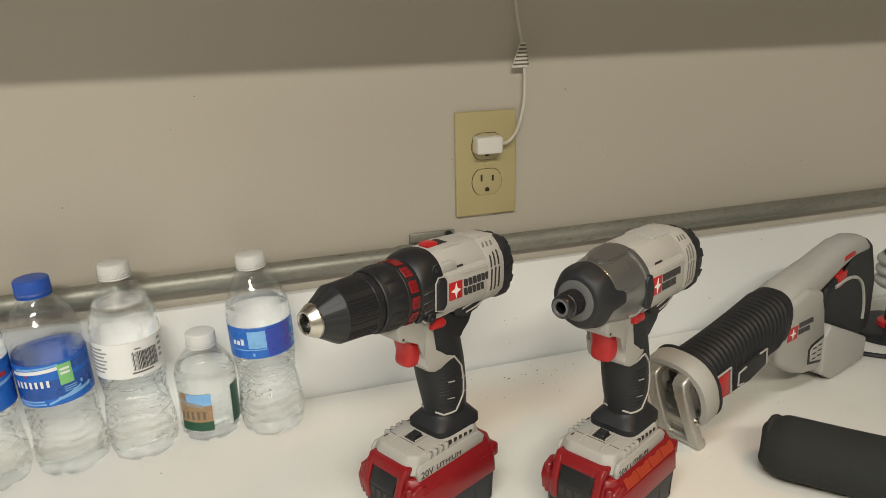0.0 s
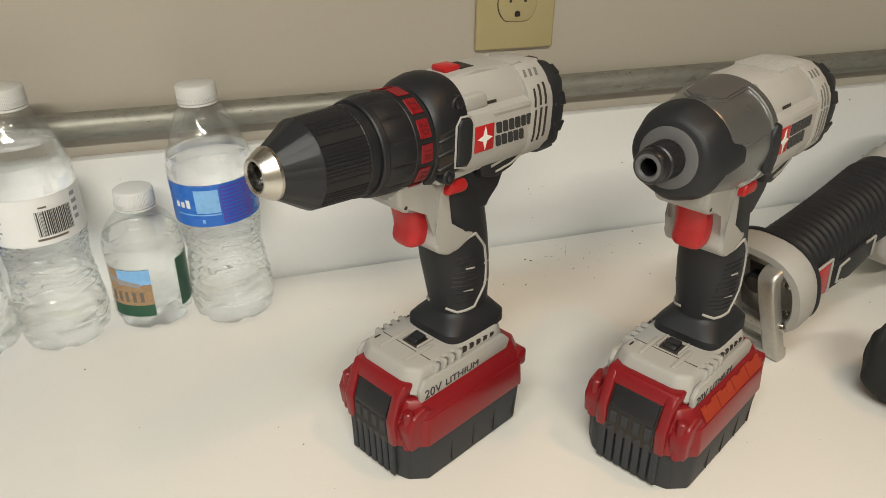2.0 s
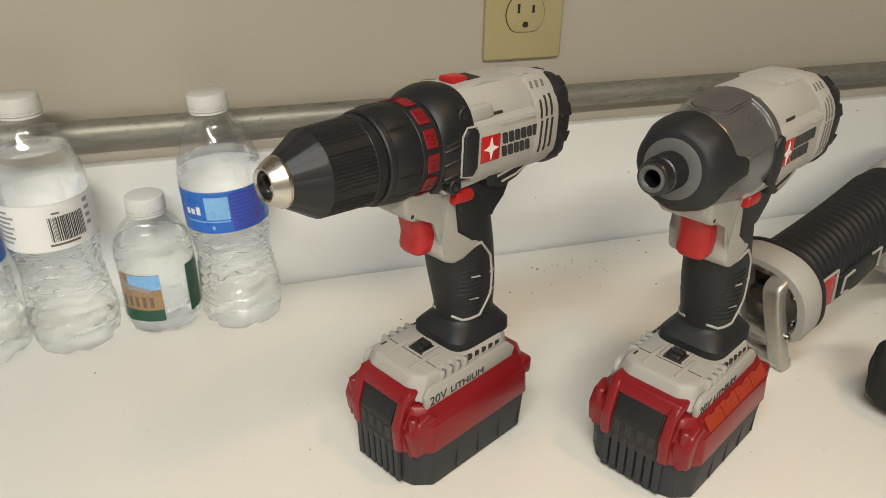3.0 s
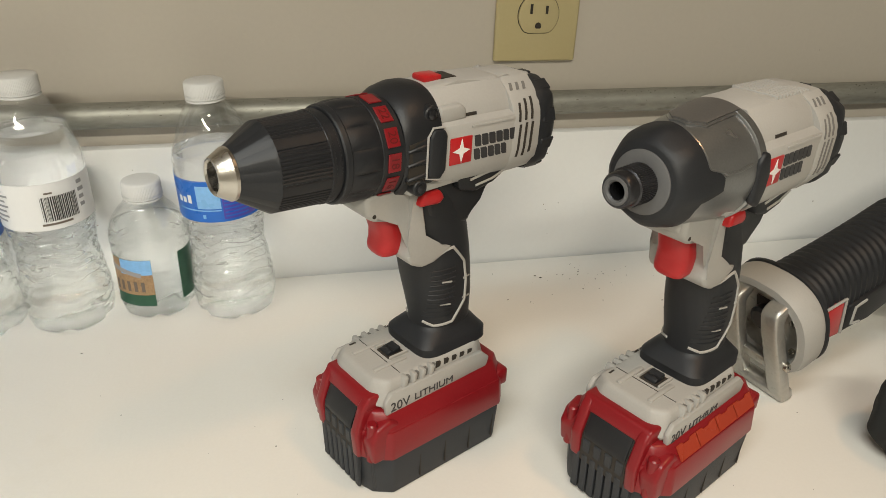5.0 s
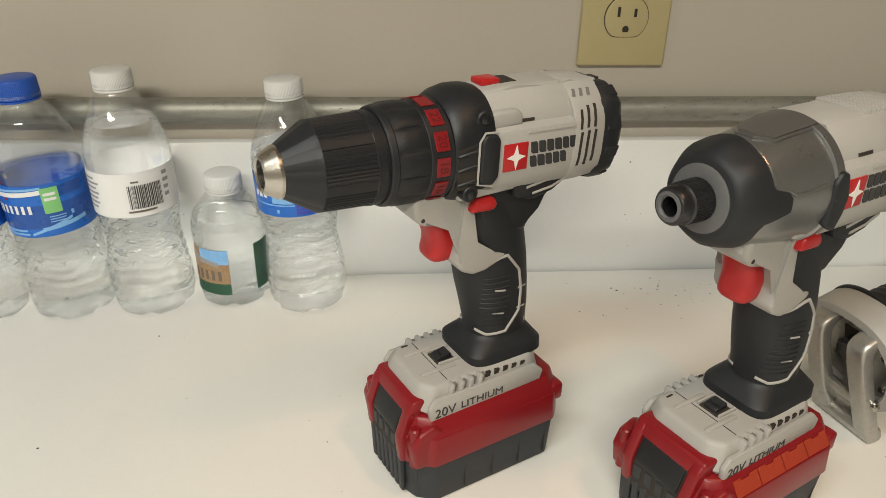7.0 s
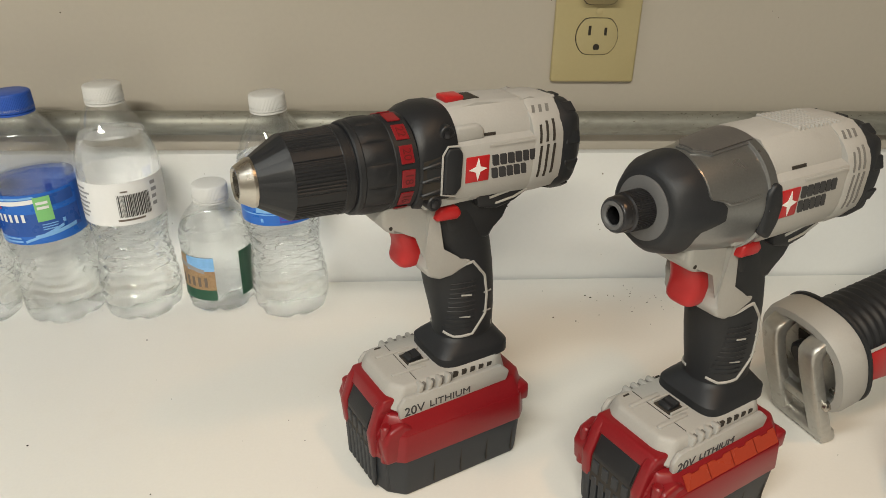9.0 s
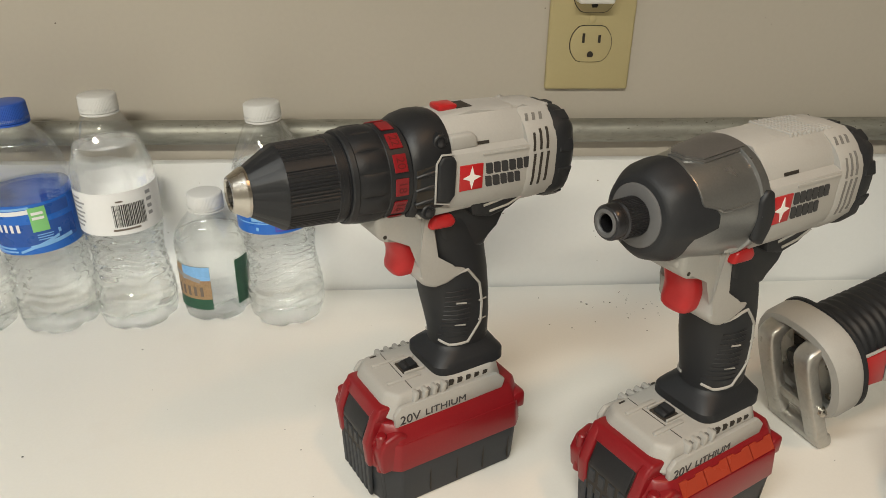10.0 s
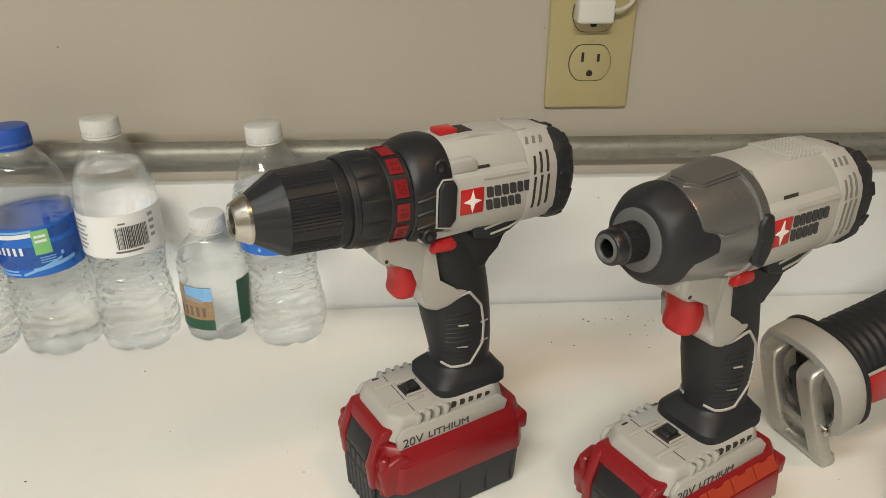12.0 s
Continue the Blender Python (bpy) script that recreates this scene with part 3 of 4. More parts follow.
def battery_and_base(tool, stickers):
    """The battery pack, the grey foot over it, the skirt, handle, trigger: alike on both tools."""
    plan = mm((40, 34.2), (49.5, 25.5), (52.5, 15), (52.5, -15), (49.5, -25.5), (40, -34.2), (-40, -34.2), (-46.5, -28), (-46.5, 28), (-40, 34.2))
    low = [(x * 0.975, y * 0.955) for x, y in plan]
    pack = part("battery_pack", slab(low, 0.0, 0.0285, 0.0018, 2, plan), CHARCOAL, tool, "charcoal battery pack with red top")
    for k in range(7):
        y = -0.0165 + k * 0.0055
        part("rib", prism(mm((51.6, 2.2), (53.6, 2.8), (55.0, 30.5), (51.6, 31.5)), y - 0.0021, y + 0.0021, 0.0006, 1), CHARCOAL, pack)
    for s in (1, -1):
        part("corner_plate", prism(mm((40, 3), (47.5, 3), (49.6, 27), (40, 27)), min(s * 0.0235, s * 0.0262), max(s * 0.0235, s * 0.0262), 0.0008, 1), CHARCOAL, pack)
    for y0, y1 in both(0.0330, 0.0338):
        for k in range(4):
            part("groove", block(0.020 - 0.019 * k, 0.0207 - 0.019 * k, y0, y1, 0.004, 0.021, 0), DARKSLOT, pack)
    wide = mm((41, 35.2), (50.5, 27.5), (54, 20), (54, -20), (50.5, -27.5), (41, -35.2), (-41, -35.2), (-48, -29), (-48, 29), (-41, 35.2))
    brim = [(x * 0.985, y * 0.965) for x, y in wide]
    red = part("red_shell", slab(wide, 0.0278, 0.0468, 0.0014, 2, brim), RED, pack, "glossy dark red shell")
    upper = mm((40, 26.5), (46, 22), (48, 15), (48, -15), (46, -22), (40, -26.5), (-40, -26.5), (-47, -21), (-47, 21), (-40, 26.5))
    part("red_shoulder", slab([(x * 0.997, y * 0.990) for x, y in brim], 0.0463, 0.0570, 0.0014, 2, upper), RED, red)
    # front tower: two posts and a head round the recessed release window
    tower = part("front_tower", prism(mm((51.5, 57.5), (47.5, 66), (36, 66), (36, 56)), -0.0215, 0.0215, 0.0018, 3), RED, red)
    for s in (1, -1):
        part("tower_post", prism(mm((55.2, 27), (56.8, 44), (51.5, 60), (47.5, 65.4), (40, 65.4), (40, 27)), min(s * 0.0148, s * 0.0212), max(s * 0.0148, s * 0.0212), 0.0018, 3), RED, tower)
    part("release_window", prism(mm((54.5, 25.6), (54.6, 43), (49.0, 59.5), (40, 60), (40, 25.6)), -0.0148, 0.0148, 0.0004, 1), DARKSLOT, tower)
    part("release_button", prism(mm((55.4, 43), (54.8, 46.5), (50.6, 58.5), (46, 58.5), (46, 43)), -0.0135, 0.0135, 0.0010, 2), BLACK, tower, "smoky black release button")
    for k in range(4):
        part("button_tooth", prism(mm((55.2, 33), (55.6, 42.0), (50, 42.0), (50, 33)), -0.0132 + k * 0.0072, -0.0084 + k * 0.0072, 0.0006, 1), CHARCOAL, tower)
    for s in (1, -1):
        ear = part("corner_ear", prism(mm((51.5, 27.5), (53.5, 42), (49.5, 50.5), (40, 54), (33, 50), (33, 27.5)), min(s * 0.0205, s * 0.0318), max(s * 0.0205, s * 0.0318), 0.0024, 3), RED, red)
        part("ear_pin", turned(mm((27.5, 3.3), (52.5, 3.1), (53.4, 2.3)), 16), RED, ear).matrix_basis = pose(0.0492, s * 0.0262, 0)
        # white dot that paints a small highlight on the pin
        part("painted_ear_glint", turned(mm((41.7, 0.3), (42.5, 0.6), (43.2, 0.3)), 10), PRINTWHITE, ear, "tiny painted glint").matrix_basis = pose(0.0523, s * 0.0268, 0)
        part("rear_ear", prism(mm((-36, 40), (-36, 47), (-43, 51.0), (-49.5, 50.5), (-49.5, 38)), min(s * 0.0190, s * 0.0320), max(s * 0.0190, s * 0.0320), 0.0022, 2), RED, red)
    if stickers:
        pack.matrix_basis = Matrix.Diagonal((1.025, 1.05, 1, 1))
        for k in range(4):
            x = 0.0345 - k * 0.0186
            st = part("sticker", slab([(x, 0.0), (x - 0.0178, 0.0), (x - 0.0178, -0.0086), (x - 0.0130, -0.0086), (x - 0.0118, -0.0074), (x - 0.0062, -0.0074), (x - 0.0050, -0.0086), (x, -0.0086)], 0.0, 0.0005, 0), ORANGERED, red, "faded orange-red sticker panel")
            st.matrix_basis = Matrix.Translation((0, 0.0332, 0.0474)) @ pose(0, 0, 0, -56)
    # grey foot
    foot0 = mm((47, 18), (41, 26.5), (-30, 26.5), (-38, 21), (-38, -21), (-30, -26.5), (41, -26.5), (47, -18))
    foot1 = mm((41, 15), (35, 22.8), (-28, 22.8), (-35, 18), (-35, -18), (-28, -22.8), (35, -22.8), (41, -15))
    foot = part("foot", slab(foot0, 0.0585, 0.0732, 0.0026, 3, foot1), GREY, tool, "light grey plastic foot above the battery")
    part("foot_core", block(-0.036, 0.040, -0.0240, 0.0240, 0.0540, 0.0592, 0.0010, 1), GREY, foot)
    for y0, y1 in both(0.0246, 0.0278):
        part("side_flap", prism(mm((40.5, 54.4), (41.2, 62.8), (37, 68.0), (-30, 68.0), (-36, 62), (-34, 56.0)), y0, y1, 0.0010, 2), GREY, foot)
        s = 1 if y0 > 0 else -1
        for k in range(4):
            x = 0.0285 - k * 0.0062
            part("ridge", prism([(x, 0.0655), (x - 0.0034, 0.0655), (x - 0.0046, 0.0733), (x - 0.0018, 0.0733)], min(s * 0.0208, s * 0.0266), max(s * 0.0208, s * 0.0266), 0.0010, 2), GREY, foot)
            # grey strip painting the shade between two ridges
            part("ridge_gap_shade", prism([(x - 0.0034, 0.0676), (x - 0.0058, 0.0676), (x - 0.0066, 0.0722), (x - 0.0046, 0.0722)], min(s * 0.0205, s * 0.0247), max(s * 0.0205, s * 0.0247), 0), SHADE, foot)
        for k in range(5):
            x = 0.0030 - k * 0.0060
            # dark patch on the ledge, painting the shade inside a slot
            part("vent_slot", prism([(x, 0.0688 - k * 0.0001), (x - 0.0030, 0.0688), (x - 0.0036, 0.0718 - k * 0.0003), (x - 0.0008, 0.0720 - k * 0.0003)], min(s * 0.0200, s * 0.0243), max(s * 0.0200, s * 0.0243), 0), DARKSLOT, foot)
    part("front_ridge", block(0.014, 0.037, 0.0085, 0.0120, 0.0712, 0.0744, 0.0014, 2), GREY, foot)
    part("front_ridge", block(0.014, 0.037, -0.0120, -0.0085, 0.0712, 0.0744, 0.0014, 2), GREY, foot)
    part("seam", block(0.0256, 0.0259, -0.0200, 0.0200, 0.0720, 0.0735, 0), DARKSLOT, foot)
    part("notch", block(0.0290, 0.0335, -0.0196, -0.0184, 0.0715, 0.0737, 0.0003, 1), DARKSLOT, foot)
    part("clip_recess", block(0.0115, 0.0235, -0.0060, 0.0060, 0.0712, 0.0738, 0.0005, 1), DARKSLOT, foot)
    for yy in (-0.0074, 0.0060):
        part("clip_cheek", block(0.0100, 0.0235, yy, yy + 0.0014, 0.0712, 0.0752, 0.0005, 1), GREY, foot)
    part("clip", prism(mm((22.5, 72.5), (22, 75.2), (19.5, 76.4), (17.5, 75.0), (14.5, 77.4), (13, 76.4), (13, 72)), -0.0040, 0.0040, 0.0008, 2), BLACK, foot, "black spring clip")
    lettering("lettering", "20V", 0.0084, 0.00015, PRINT, foot, pose(0.0312, 0.02795, 0.0588, 90, 0, 180) @ Matrix.Diagonal((1.0, 1, 1, 1)))
    lettering("lettering", "LITHIUM", 0.0064, 0.00015, PRINT, foot, pose(0.0070, 0.02795, 0.0590, 90, 0, 180) @ Matrix.Diagonal((1.18, 1, 1, 1)))
    # black skirt under the handle
    part("skirt", loft_z([(0.0868, 0.0008, -0.0362, 0.0154, 2.5), (0.0855, 0.0012, -0.0366, 0.0159, 2.8), (0.0842, 0.0022, -0.0372, 0.0165, 3.6), (0.0800, 0.0070, -0.0400, 0.0196, 5.0), (0.0782, 0.0084, -0.0415, 0.0208, 5.5), (0.0722, 0.0082, -0.0415, 0.0212, 5.5)], 44), RUBBER, tool, "flared black rubber skirt")
    grip = part("handle", loft_z(HANDLE, 44), RUBBER, tool, "black rubber overmoulded handle")
    for s in (1, -1):
        way = mm((2, 135), (-8, 138.5), (-13, 139), (-21.5, 128), (-23.5, 115), (-23, 102), (-15, 89.5), (-4, 88.5), (1.0, 91))
        pts = []
        for (xa, za), (xb, zb) in zip(way, way[1:]):
            for k in range(5):
                f = k / 5
                x, z = xa + (xb - xa) * f, za + (zb - za) * f
                pts.append((x, s * (handle_side(x, z) + 0.0002), z))
        part("trim_line", tube(pts, 0.00085, 6), GREY, grip, "thin light grey trim line")
        for x, z in ((-0.009, 0.118), (-0.009, 0.103), (-0.0245, 0.116), (-0.0245, 0.103)):
            part("trim_dash", tube([(x + 0.0032, s * (handle_side(x + 0.0032, z) + 0.0001), z + 0.0006), (x - 0.0032, s * (handle_side(x - 0.0032, z) + 0.0001), z - 0.0004)], 0.0006, 6), GREY, grip)
        part("trim_patch", prism(mm((-25.5, 89.5), (-31, 89.5), (-30, 98)), min(s * 0.0090, s * 0.0128), max(s * 0.0090, s * 0.0128), 0.0004, 1), GREY, grip)
    for k in range(11):
        z = 0.0945 + k * 0.0032
        row = [(x, handle_side(x, z), z) for x in [0.0005 - j * 0.0022 for j in range(8)]]
        part("grip_groove", tube([(x, y + 0.0001, z) for x, y, z in row], 0.00045, 5), RUBBER, grip)
    shell = part("trigger_housing", prism(mm((43, 182), (43, 171), (38, 166.5), (22, 164.5), (17, 151), (18, 141), (15, 136.5), (9, 135.5), (5, 140), (5, 150), (9, 166), (12, 184)), -0.0150, 0.0150, 0.0042, 4), GREY, tool, "light grey trigger housing")
    part("housing_collar", prism(mm((19.5, 141.5), (16.5, 136.5), (9, 132.8), (1, 133.4), (-9, 137.5), (-13, 140.6), (-1, 143.2), (9.5, 151), (10, 184), (17.0, 184), (17.2, 151)), -0.0172, 0.0172, 0.0022, 4), GREY, shell)
    part("screw_hole", turned(mm((13.6, 1.1), (15.1, 1.1)), 14), DARKSLOT, shell).matrix_basis = pose(0.0385, 0, 0.1705, -90)
    part("trigger", loft_z([(0.1670, 0.0325, 0.012, 0.0090), (0.1600, 0.0305, 0.012, 0.0093), (0.1540, 0.0285, 0.012, 0.0094), (0.1495, 0.0286, 0.012, 0.0094), (0.1450, 0.0298, 0.012, 0.0093), (0.1425, 0.0296, 0.013, 0.0088), (0.1406, 0.0282, 0.015, 0.0076), (0.1398, 0.0256, 0.018, 0.0056)], 32, 3.0), BRIGHTRED, tool, "bright red trigger")
    for y0, y1 in both(0.012, 0.0215):
        part("direction_switch", prism(mm((15, 171), (12, 178), (1, 178), (-2, 173), (1, 170)), y0, y1, 0.0022, 3), BRIGHTRED, tool, "red direction switch")
    part("rear_web", prism(mm((10, 192), (4, 160), (-4, 148), (-27, 150), (-29, 163), (-33, 171), (-40, 177), (-50, 180), (-53, 190)), -0.0145, 0.0145, 0.0040, 3), BLACK, tool, "black web joining handle and motor housing")
    for y0, y1 in both(0.0135, 0.0205):
        rail = part("web_rail", prism(mm((-10, 184), (-12, 174), (-24, 170.5), (-36, 174), (-50, 180), (-52, 186)), y0, y1, 0.0016, 2), BLACK, tool)
        edge_y = y1 + 0.0002 if y0 > 0 else y0 - 0.0002
        part("web_trim", tube([(x, edge_y, z) for x, z in mm((-19, 178.5), (-40, 181.5), (-45, 179.5), (-35, 176), (-23, 174.5))], 0.0007, 6), GREY, rail)
        part("switch_ledge", prism(mm((22, 179), (22, 186), (-4, 186), (-8, 181), (-4, 179.5)), y0, y1 + 0.001 if y0 > 0 else y1, 0.0016, 2), GREY, tool)


def motor_body(tool, x0, x1, zc, wide):
    """The grey motor housing: flat flanks, a ledge, sloping cheeks and a flat crown, with vents and a black rear cap."""
    def lifted(*pairs):
        return [(y * wide / 25.0 / 1000, zc + z / 1000) for y, z in pairs]

    hull = lifted((0, -27), (12, -26.4), (19, -22.5), (23.5, -16), (25, -9), (25, 8.6), (24.4, 10.4), (20.4, 12.4), (19.4, 16.0), (16.6, 21.6), (12.6, 25.0), (11.2, 26.6), (0, 27.4))
    band = lifted((0, -27.4), (12, -26.9), (19.6, -22.5), (24.2, -16), (25.6, -9), (25.6, 5), (24.8, 10.4), (23.0, 15.0), (20.0, 19.4), (16.0, 23.6), (12.6, 26.0), (11.2, 27.0), (0, 27.8))
    hw, hh = wide / 1000, 0.0262
    body = part("motor_housing", section_loft(hull, [(x0, 0.97, 0.97), (x0 - 0.0015, 1, 1), (x0 - 0.046, 1, 1), (x1 + 0.002, 0.97, 0.98), (x1, 0.93, 0.95)]), GREY, tool, "light grey motor housing", 40)
    strap = part("vent_band", section_loft(band, [(x1 + 0.0215, 0.975, 0.975), (x1 + 0.0195, 1, 1), (x1 + 0.008, 0.995, 0.995), (x1 + 0.002, 0.975, 0.98)]), GREY, body, "", 40)
    for s in (1, -1):
        for k, (za, zb, zd, ze) in enumerate(((-13.5, 4.5, 6.0, 15.5), (-13.5, 5.0, 6.5, 17.0), (-12.0, 5.0, 6.5, 17.5))):
            x = x1 + 0.0184 - k * 0.0044
            for a, b in ((za, zb), (zd, ze)):
                # strip lying on the band, the slot's shade put into its colour
                part("vent_slot", side_strip(band, s, x, x - 0.0015, zc + a / 1000, zc + b / 1000, -0.0006, 0.00025, -0.0007), DARKSLOT if wide < 26 else SHADE, strap)
        part("seam_ledge", side_strip(hull, s, x0 - 0.018, x1 + 0.022, zc + 0.0082, zc + 0.0092, -0.0004, 0.0004, 0, 2), GREY, body)
        part("label_slot", side_strip(hull, s, x0 - 0.0135, x0 - 0.0245, zc + 0.0127, zc + 0.0142, -0.0004, 0.0003, 0, 2), DARKSLOT, body)
        for k in range(3):
            x = x1 + 0.0200 - k * 0.0046
            # grey strip laid on the cheek, painting the shade of a small vent
            part("top_vent_shade", side_strip(band, s, x, x - 0.0018, zc + 0.0212, zc + 0.0242, -0.0004, 0.0003, -0.0012, 3), SHADE, strap)

    def scallop(h, t, r):
        return r * (1 + 0.022 * math.cos(10 * t)) if x1 - 0.016 < h < x1 - 0.001 else r

    rings = []
    for x, a, b in ((x1 + 0.003, hw - 0.0004, hh - 0.0002), (x1 - 0.001, hw + 0.0006, hh + 0.0008), (x1 - 0.008, hw - 0.0003, hh - 0.0002), (x1 - 0.0125, hw - 0.0035, hh - 0.0032), (x1 - 0.0145, hw - 0.0085, hh - 0.0080)):
        ring = []
        for i, (p, q) in enumerate(oval(72, a, b, 2.9)):
            f = scallop(x, 2 * math.pi * i / 72, 1.0)
            ring.append((x, p * f, zc - 0.0016 + q * f))
        rings.append(ring)
    cap = part("rear_cap", loft(rings), RUBBER, tool, "black scalloped rubber rear cap")
    for i in range(10):
        a = 2 * math.pi * (i + 0.5) / 10
        lug = part("cap_rib", block(-0.0085, 0.0010, -0.0036, 0.0036, -0.0012, 0.0004, 0.0006, 1), RUBBER, cap)
        c, s_ = math.cos(a), math.sin(a)
        k = (abs(c / hw) ** 2.9 + abs(s_ / hh) ** 2.9) ** (-1 / 2.9)
        lug.matrix_basis = Matrix.Translation((x1 - 0.001, c * k, zc - 0.0016 + s_ * k)) @ pose(0, 0, 0, math.degrees(a) - 90, 0, 0)
    return body


# the drill
drill = thing("cordless_drill", "cordless drill with black chuck and red battery, upright on the bench", "drill", pose(-0.1049, -0.2317, 0, 0, 0, 207.5))
battery_and_base(drill, False)
AX = 0.2005
shell = motor_body(drill, 0.004, -0.0645, 0.2018, 25.2)
part("top_spine", prism(mm((4, 223), (4, 228.8), (-14, 230.2), (-40, 229.8), (-47, 227.8), (-62, 227.2), (-62, 221)), -0.0112, 0.0112, 0.0022, 3), GREY, shell)
for y0, y1 in both(0.0150, 0.0218):
    part("boss", prism(mm((4, 212.5), (4, 221.2), (-9.5, 221.6), (-12.5, 219.4), (-13.5, 213.5)), y0, y1, 0.0016, 3), GREY, shell)
for k in range(5):
    rib_ = part("top_rib", block(-0.0016, 0.0016, -0.0105, 0.0105, -0.0008, 0.0010, 0.0007, 1), GREY, shell)
    rib_.matrix_basis = pose(-0.0495 - k * 0.0031, 0, 0.2276, 0, 0, 14)
gear = part("gear_selector", block(-0.0105, 0.0010, -0.0068, 0.0040, 0.2288, 0.2322, 0.0012, 2), BRIGHTRED, drill, "red speed selector on top")
part("selector_recess", block(-0.0190, -0.0095, -0.0072, 0.0046, 0.2284, 0.2305, 0), DARKSLOT, gear)
star_badge(drill, -0.0003, -0.0145, 0.1920, 0.2060, 0.0257)
word_bars(drill, -0.0166, 0.0285, 0.1992, 0.2054, 0.0251, (1, 1, 1, 1, 0.9, 1), slant=-0.0006)
word_bars(drill, -0.0166, 0.0225, 0.1922, 0.1982, 0.0251, (1, 1.1, 1, 1, 0.9), slant=-0.0006)


def chuck_grip(h, t, r):
    g = (t / (2 * math.pi) * 6 + 0.28) % 1.0
    if 0.0640 < h < 0.0885 and 0.10 < g < 0.90:
        return r - (0.00042 if int((g - 0.10) * 24) % 2 else 0.0)
    if h >= 0.0890:
        flat = abs(((t / (2 * math.pi) * 12) % 1.0) - 0.5)
        return r * (1 - 0.030 * (0.5 - flat) * 2)
    return r


chuck = part("chuck", turned(mm((104.0, 11.4), (103.6, 12.4), (91.2, 20.0), (89.8, 20.9), (88.6, 21.3), (88.3, 21.3), (64.2, 22.1), (63.8, 22.4), (59.4, 22.4), (59.0, 21.8), (57.4, 21.8), (57.0, 20.6)), 312, "x", AX, chuck_grip), BLACK, drill, "black ribbed keyless chuck", 28)
part("chuck_scale", turned(mm((62.6, 22.38), (62.5, 22.52), (62.2, 22.52), (62.1, 22.38)), 72, "x", AX, wrap=True), BLACK, chuck)
part("steel_nose", turned(mm((102.6, 11.6), (103.8, 12.2), (105.2, 12.2), (105.6, 11.9), (110.9, 8.9), (111.6, 8.3), (111.7, 7.6), (110.8, 6.7), (94, 6.4), (94, 0.4)), 64, "x", AX), STEEL, chuck, "bright steel chuck nose with open bore", 22)
for k in range(3):
    jaw = part("jaw", block(0.0940, 0.1060, -0.0016, 0.0016, 0.0020, 0.0064, 0.0004, 1), DARKSTEEL, chuck)
    jaw.matrix_basis = Matrix.Translation((0, 0, AX)) @ pose(0, 0, 0, 120 * k + 20)


def clutch_grip(h, t, r):
    g = (t / (2 * math.pi) * 13 + 0.3) % 1.0
    if 0.0385 < h < 0.0545:
        return r + 0.0011 * max(0.0, math.sin(math.pi * g)) ** 0.5 * min(1.0, (h - 0.0385) / 0.004, (0.0545 - h) / 0.004) - 0.0004
    return r


clutch = part("clutch_ring", turned(mm((58.2, 21.6), (58.0, 23.2), (57.2, 23.9), (55.0, 24.3), (54.4, 24.4), (53, 24.4), (51, 24.5), (48, 24.6), (45, 24.6), (42, 24.7), (40, 24.7), (38.6, 24.8), (38.2, 24.8), (26.6, 25.3), (26.0, 24.2)), 260, "x", AX, clutch_grip), BLACK, drill, "black torque ring with red number marks", 28)
for k in range(13):
    a = -36 - k * 27.7
    mark = part("number_mark", prism(mm((36.2, 0), (29.0, 0), (29.0, 0.7), (36.2, 0.7)), -0.0046, 0.0046, 0.0002, 1), RED, clutch)
    mark.matrix_basis = Matrix.Translation((0, 0, AX)) @ pose(0, 0, 0, a) @ Matrix.Translation((0, 0, 0.02470))
for text, a in (("22", -36), ("20", -63.7), ("18", -91.4), ("16", -119.1)):
    lettering("number", text, 0.0064, 0.0001, DIGIT, clutch, Matrix.Translation((0, 0, AX)) @ pose(0, 0, 0, a) @ pose(0.0326, 0, 0.02545, 0, 0, 90))
case = part("gear_case", loft_x([(0.0262, AX, 0.0246, 0.0250), (0.0255, AX, 0.0252, 0.0258), (0.0215, AX + 0.0008, 0.0258, 0.0276), (0.0150, AX + 0.0012, 0.0260, 0.0290), (0.0080, AX + 0.0012, 0.0258, 0.0290), (0.0040, AX + 0.0010, 0.0250, 0.0282)], 64, 2.3), BLACK, drill, "black gear case")
for y0, y1 in both(0.0240, 0.0272):
    part("side_pad", prism(mm((13.5, 189), (13.2, 209), (11, 212.8), (4.4, 212.4), (2.4, 209), (2.7, 191), (6, 187)), y0, y1, 0.0014, 3), RUBBER, case)
    edge_y = y1 - 0.0012 if y0 > 0 else y0 + 0.0012
    part("pad_outline", tube([(x, edge_y, z) for x, z in mm((5.8, 186.4), (14.2, 188.2), (14.0, 209.4), (11.2, 213.6), (4.2, 213.2))], 0.0006, 6), GREY, case)
    for k in range(3):
        z = 0.1885 + k * 0.0072
        part("case_rib", prism([(0.0255, z), (0.0145, z + 0.0006), (0.0145, z + 0.0034), (0.0255, z + 0.0016)], y0 - 0.002, y1 - 0.0008, 0.0006, 1), BLACK, case)
    part("case_hollow", prism(mm((24.5, 187), (24.5, 207), (14.6, 209), (14.6, 186)), y0 - 0.004, y1 - 0.0016, 0), DARKSLOT, case)
for s in (1, -1):
    for x, z, y in ((0.0060, 0.2192, 0.0192), (0.0140, 0.1842, 0.0228)):
        boss = part("screw_boss", turned(mm((-3, 4.4), (3.2, 4.2), (3.8, 3.6)), 20), BLACK, case)
        boss.matrix_basis = pose(x + 0.004, s * y, z, -90 * s, 35 * s, 0) if s > 0 else pose(x + 0.004, s * y, z, 90)
        part("screw", turned(mm((3.4, 2.5), (4.6, 2.4), (5.0, 1.4)), 12), DARKSTEEL, boss)

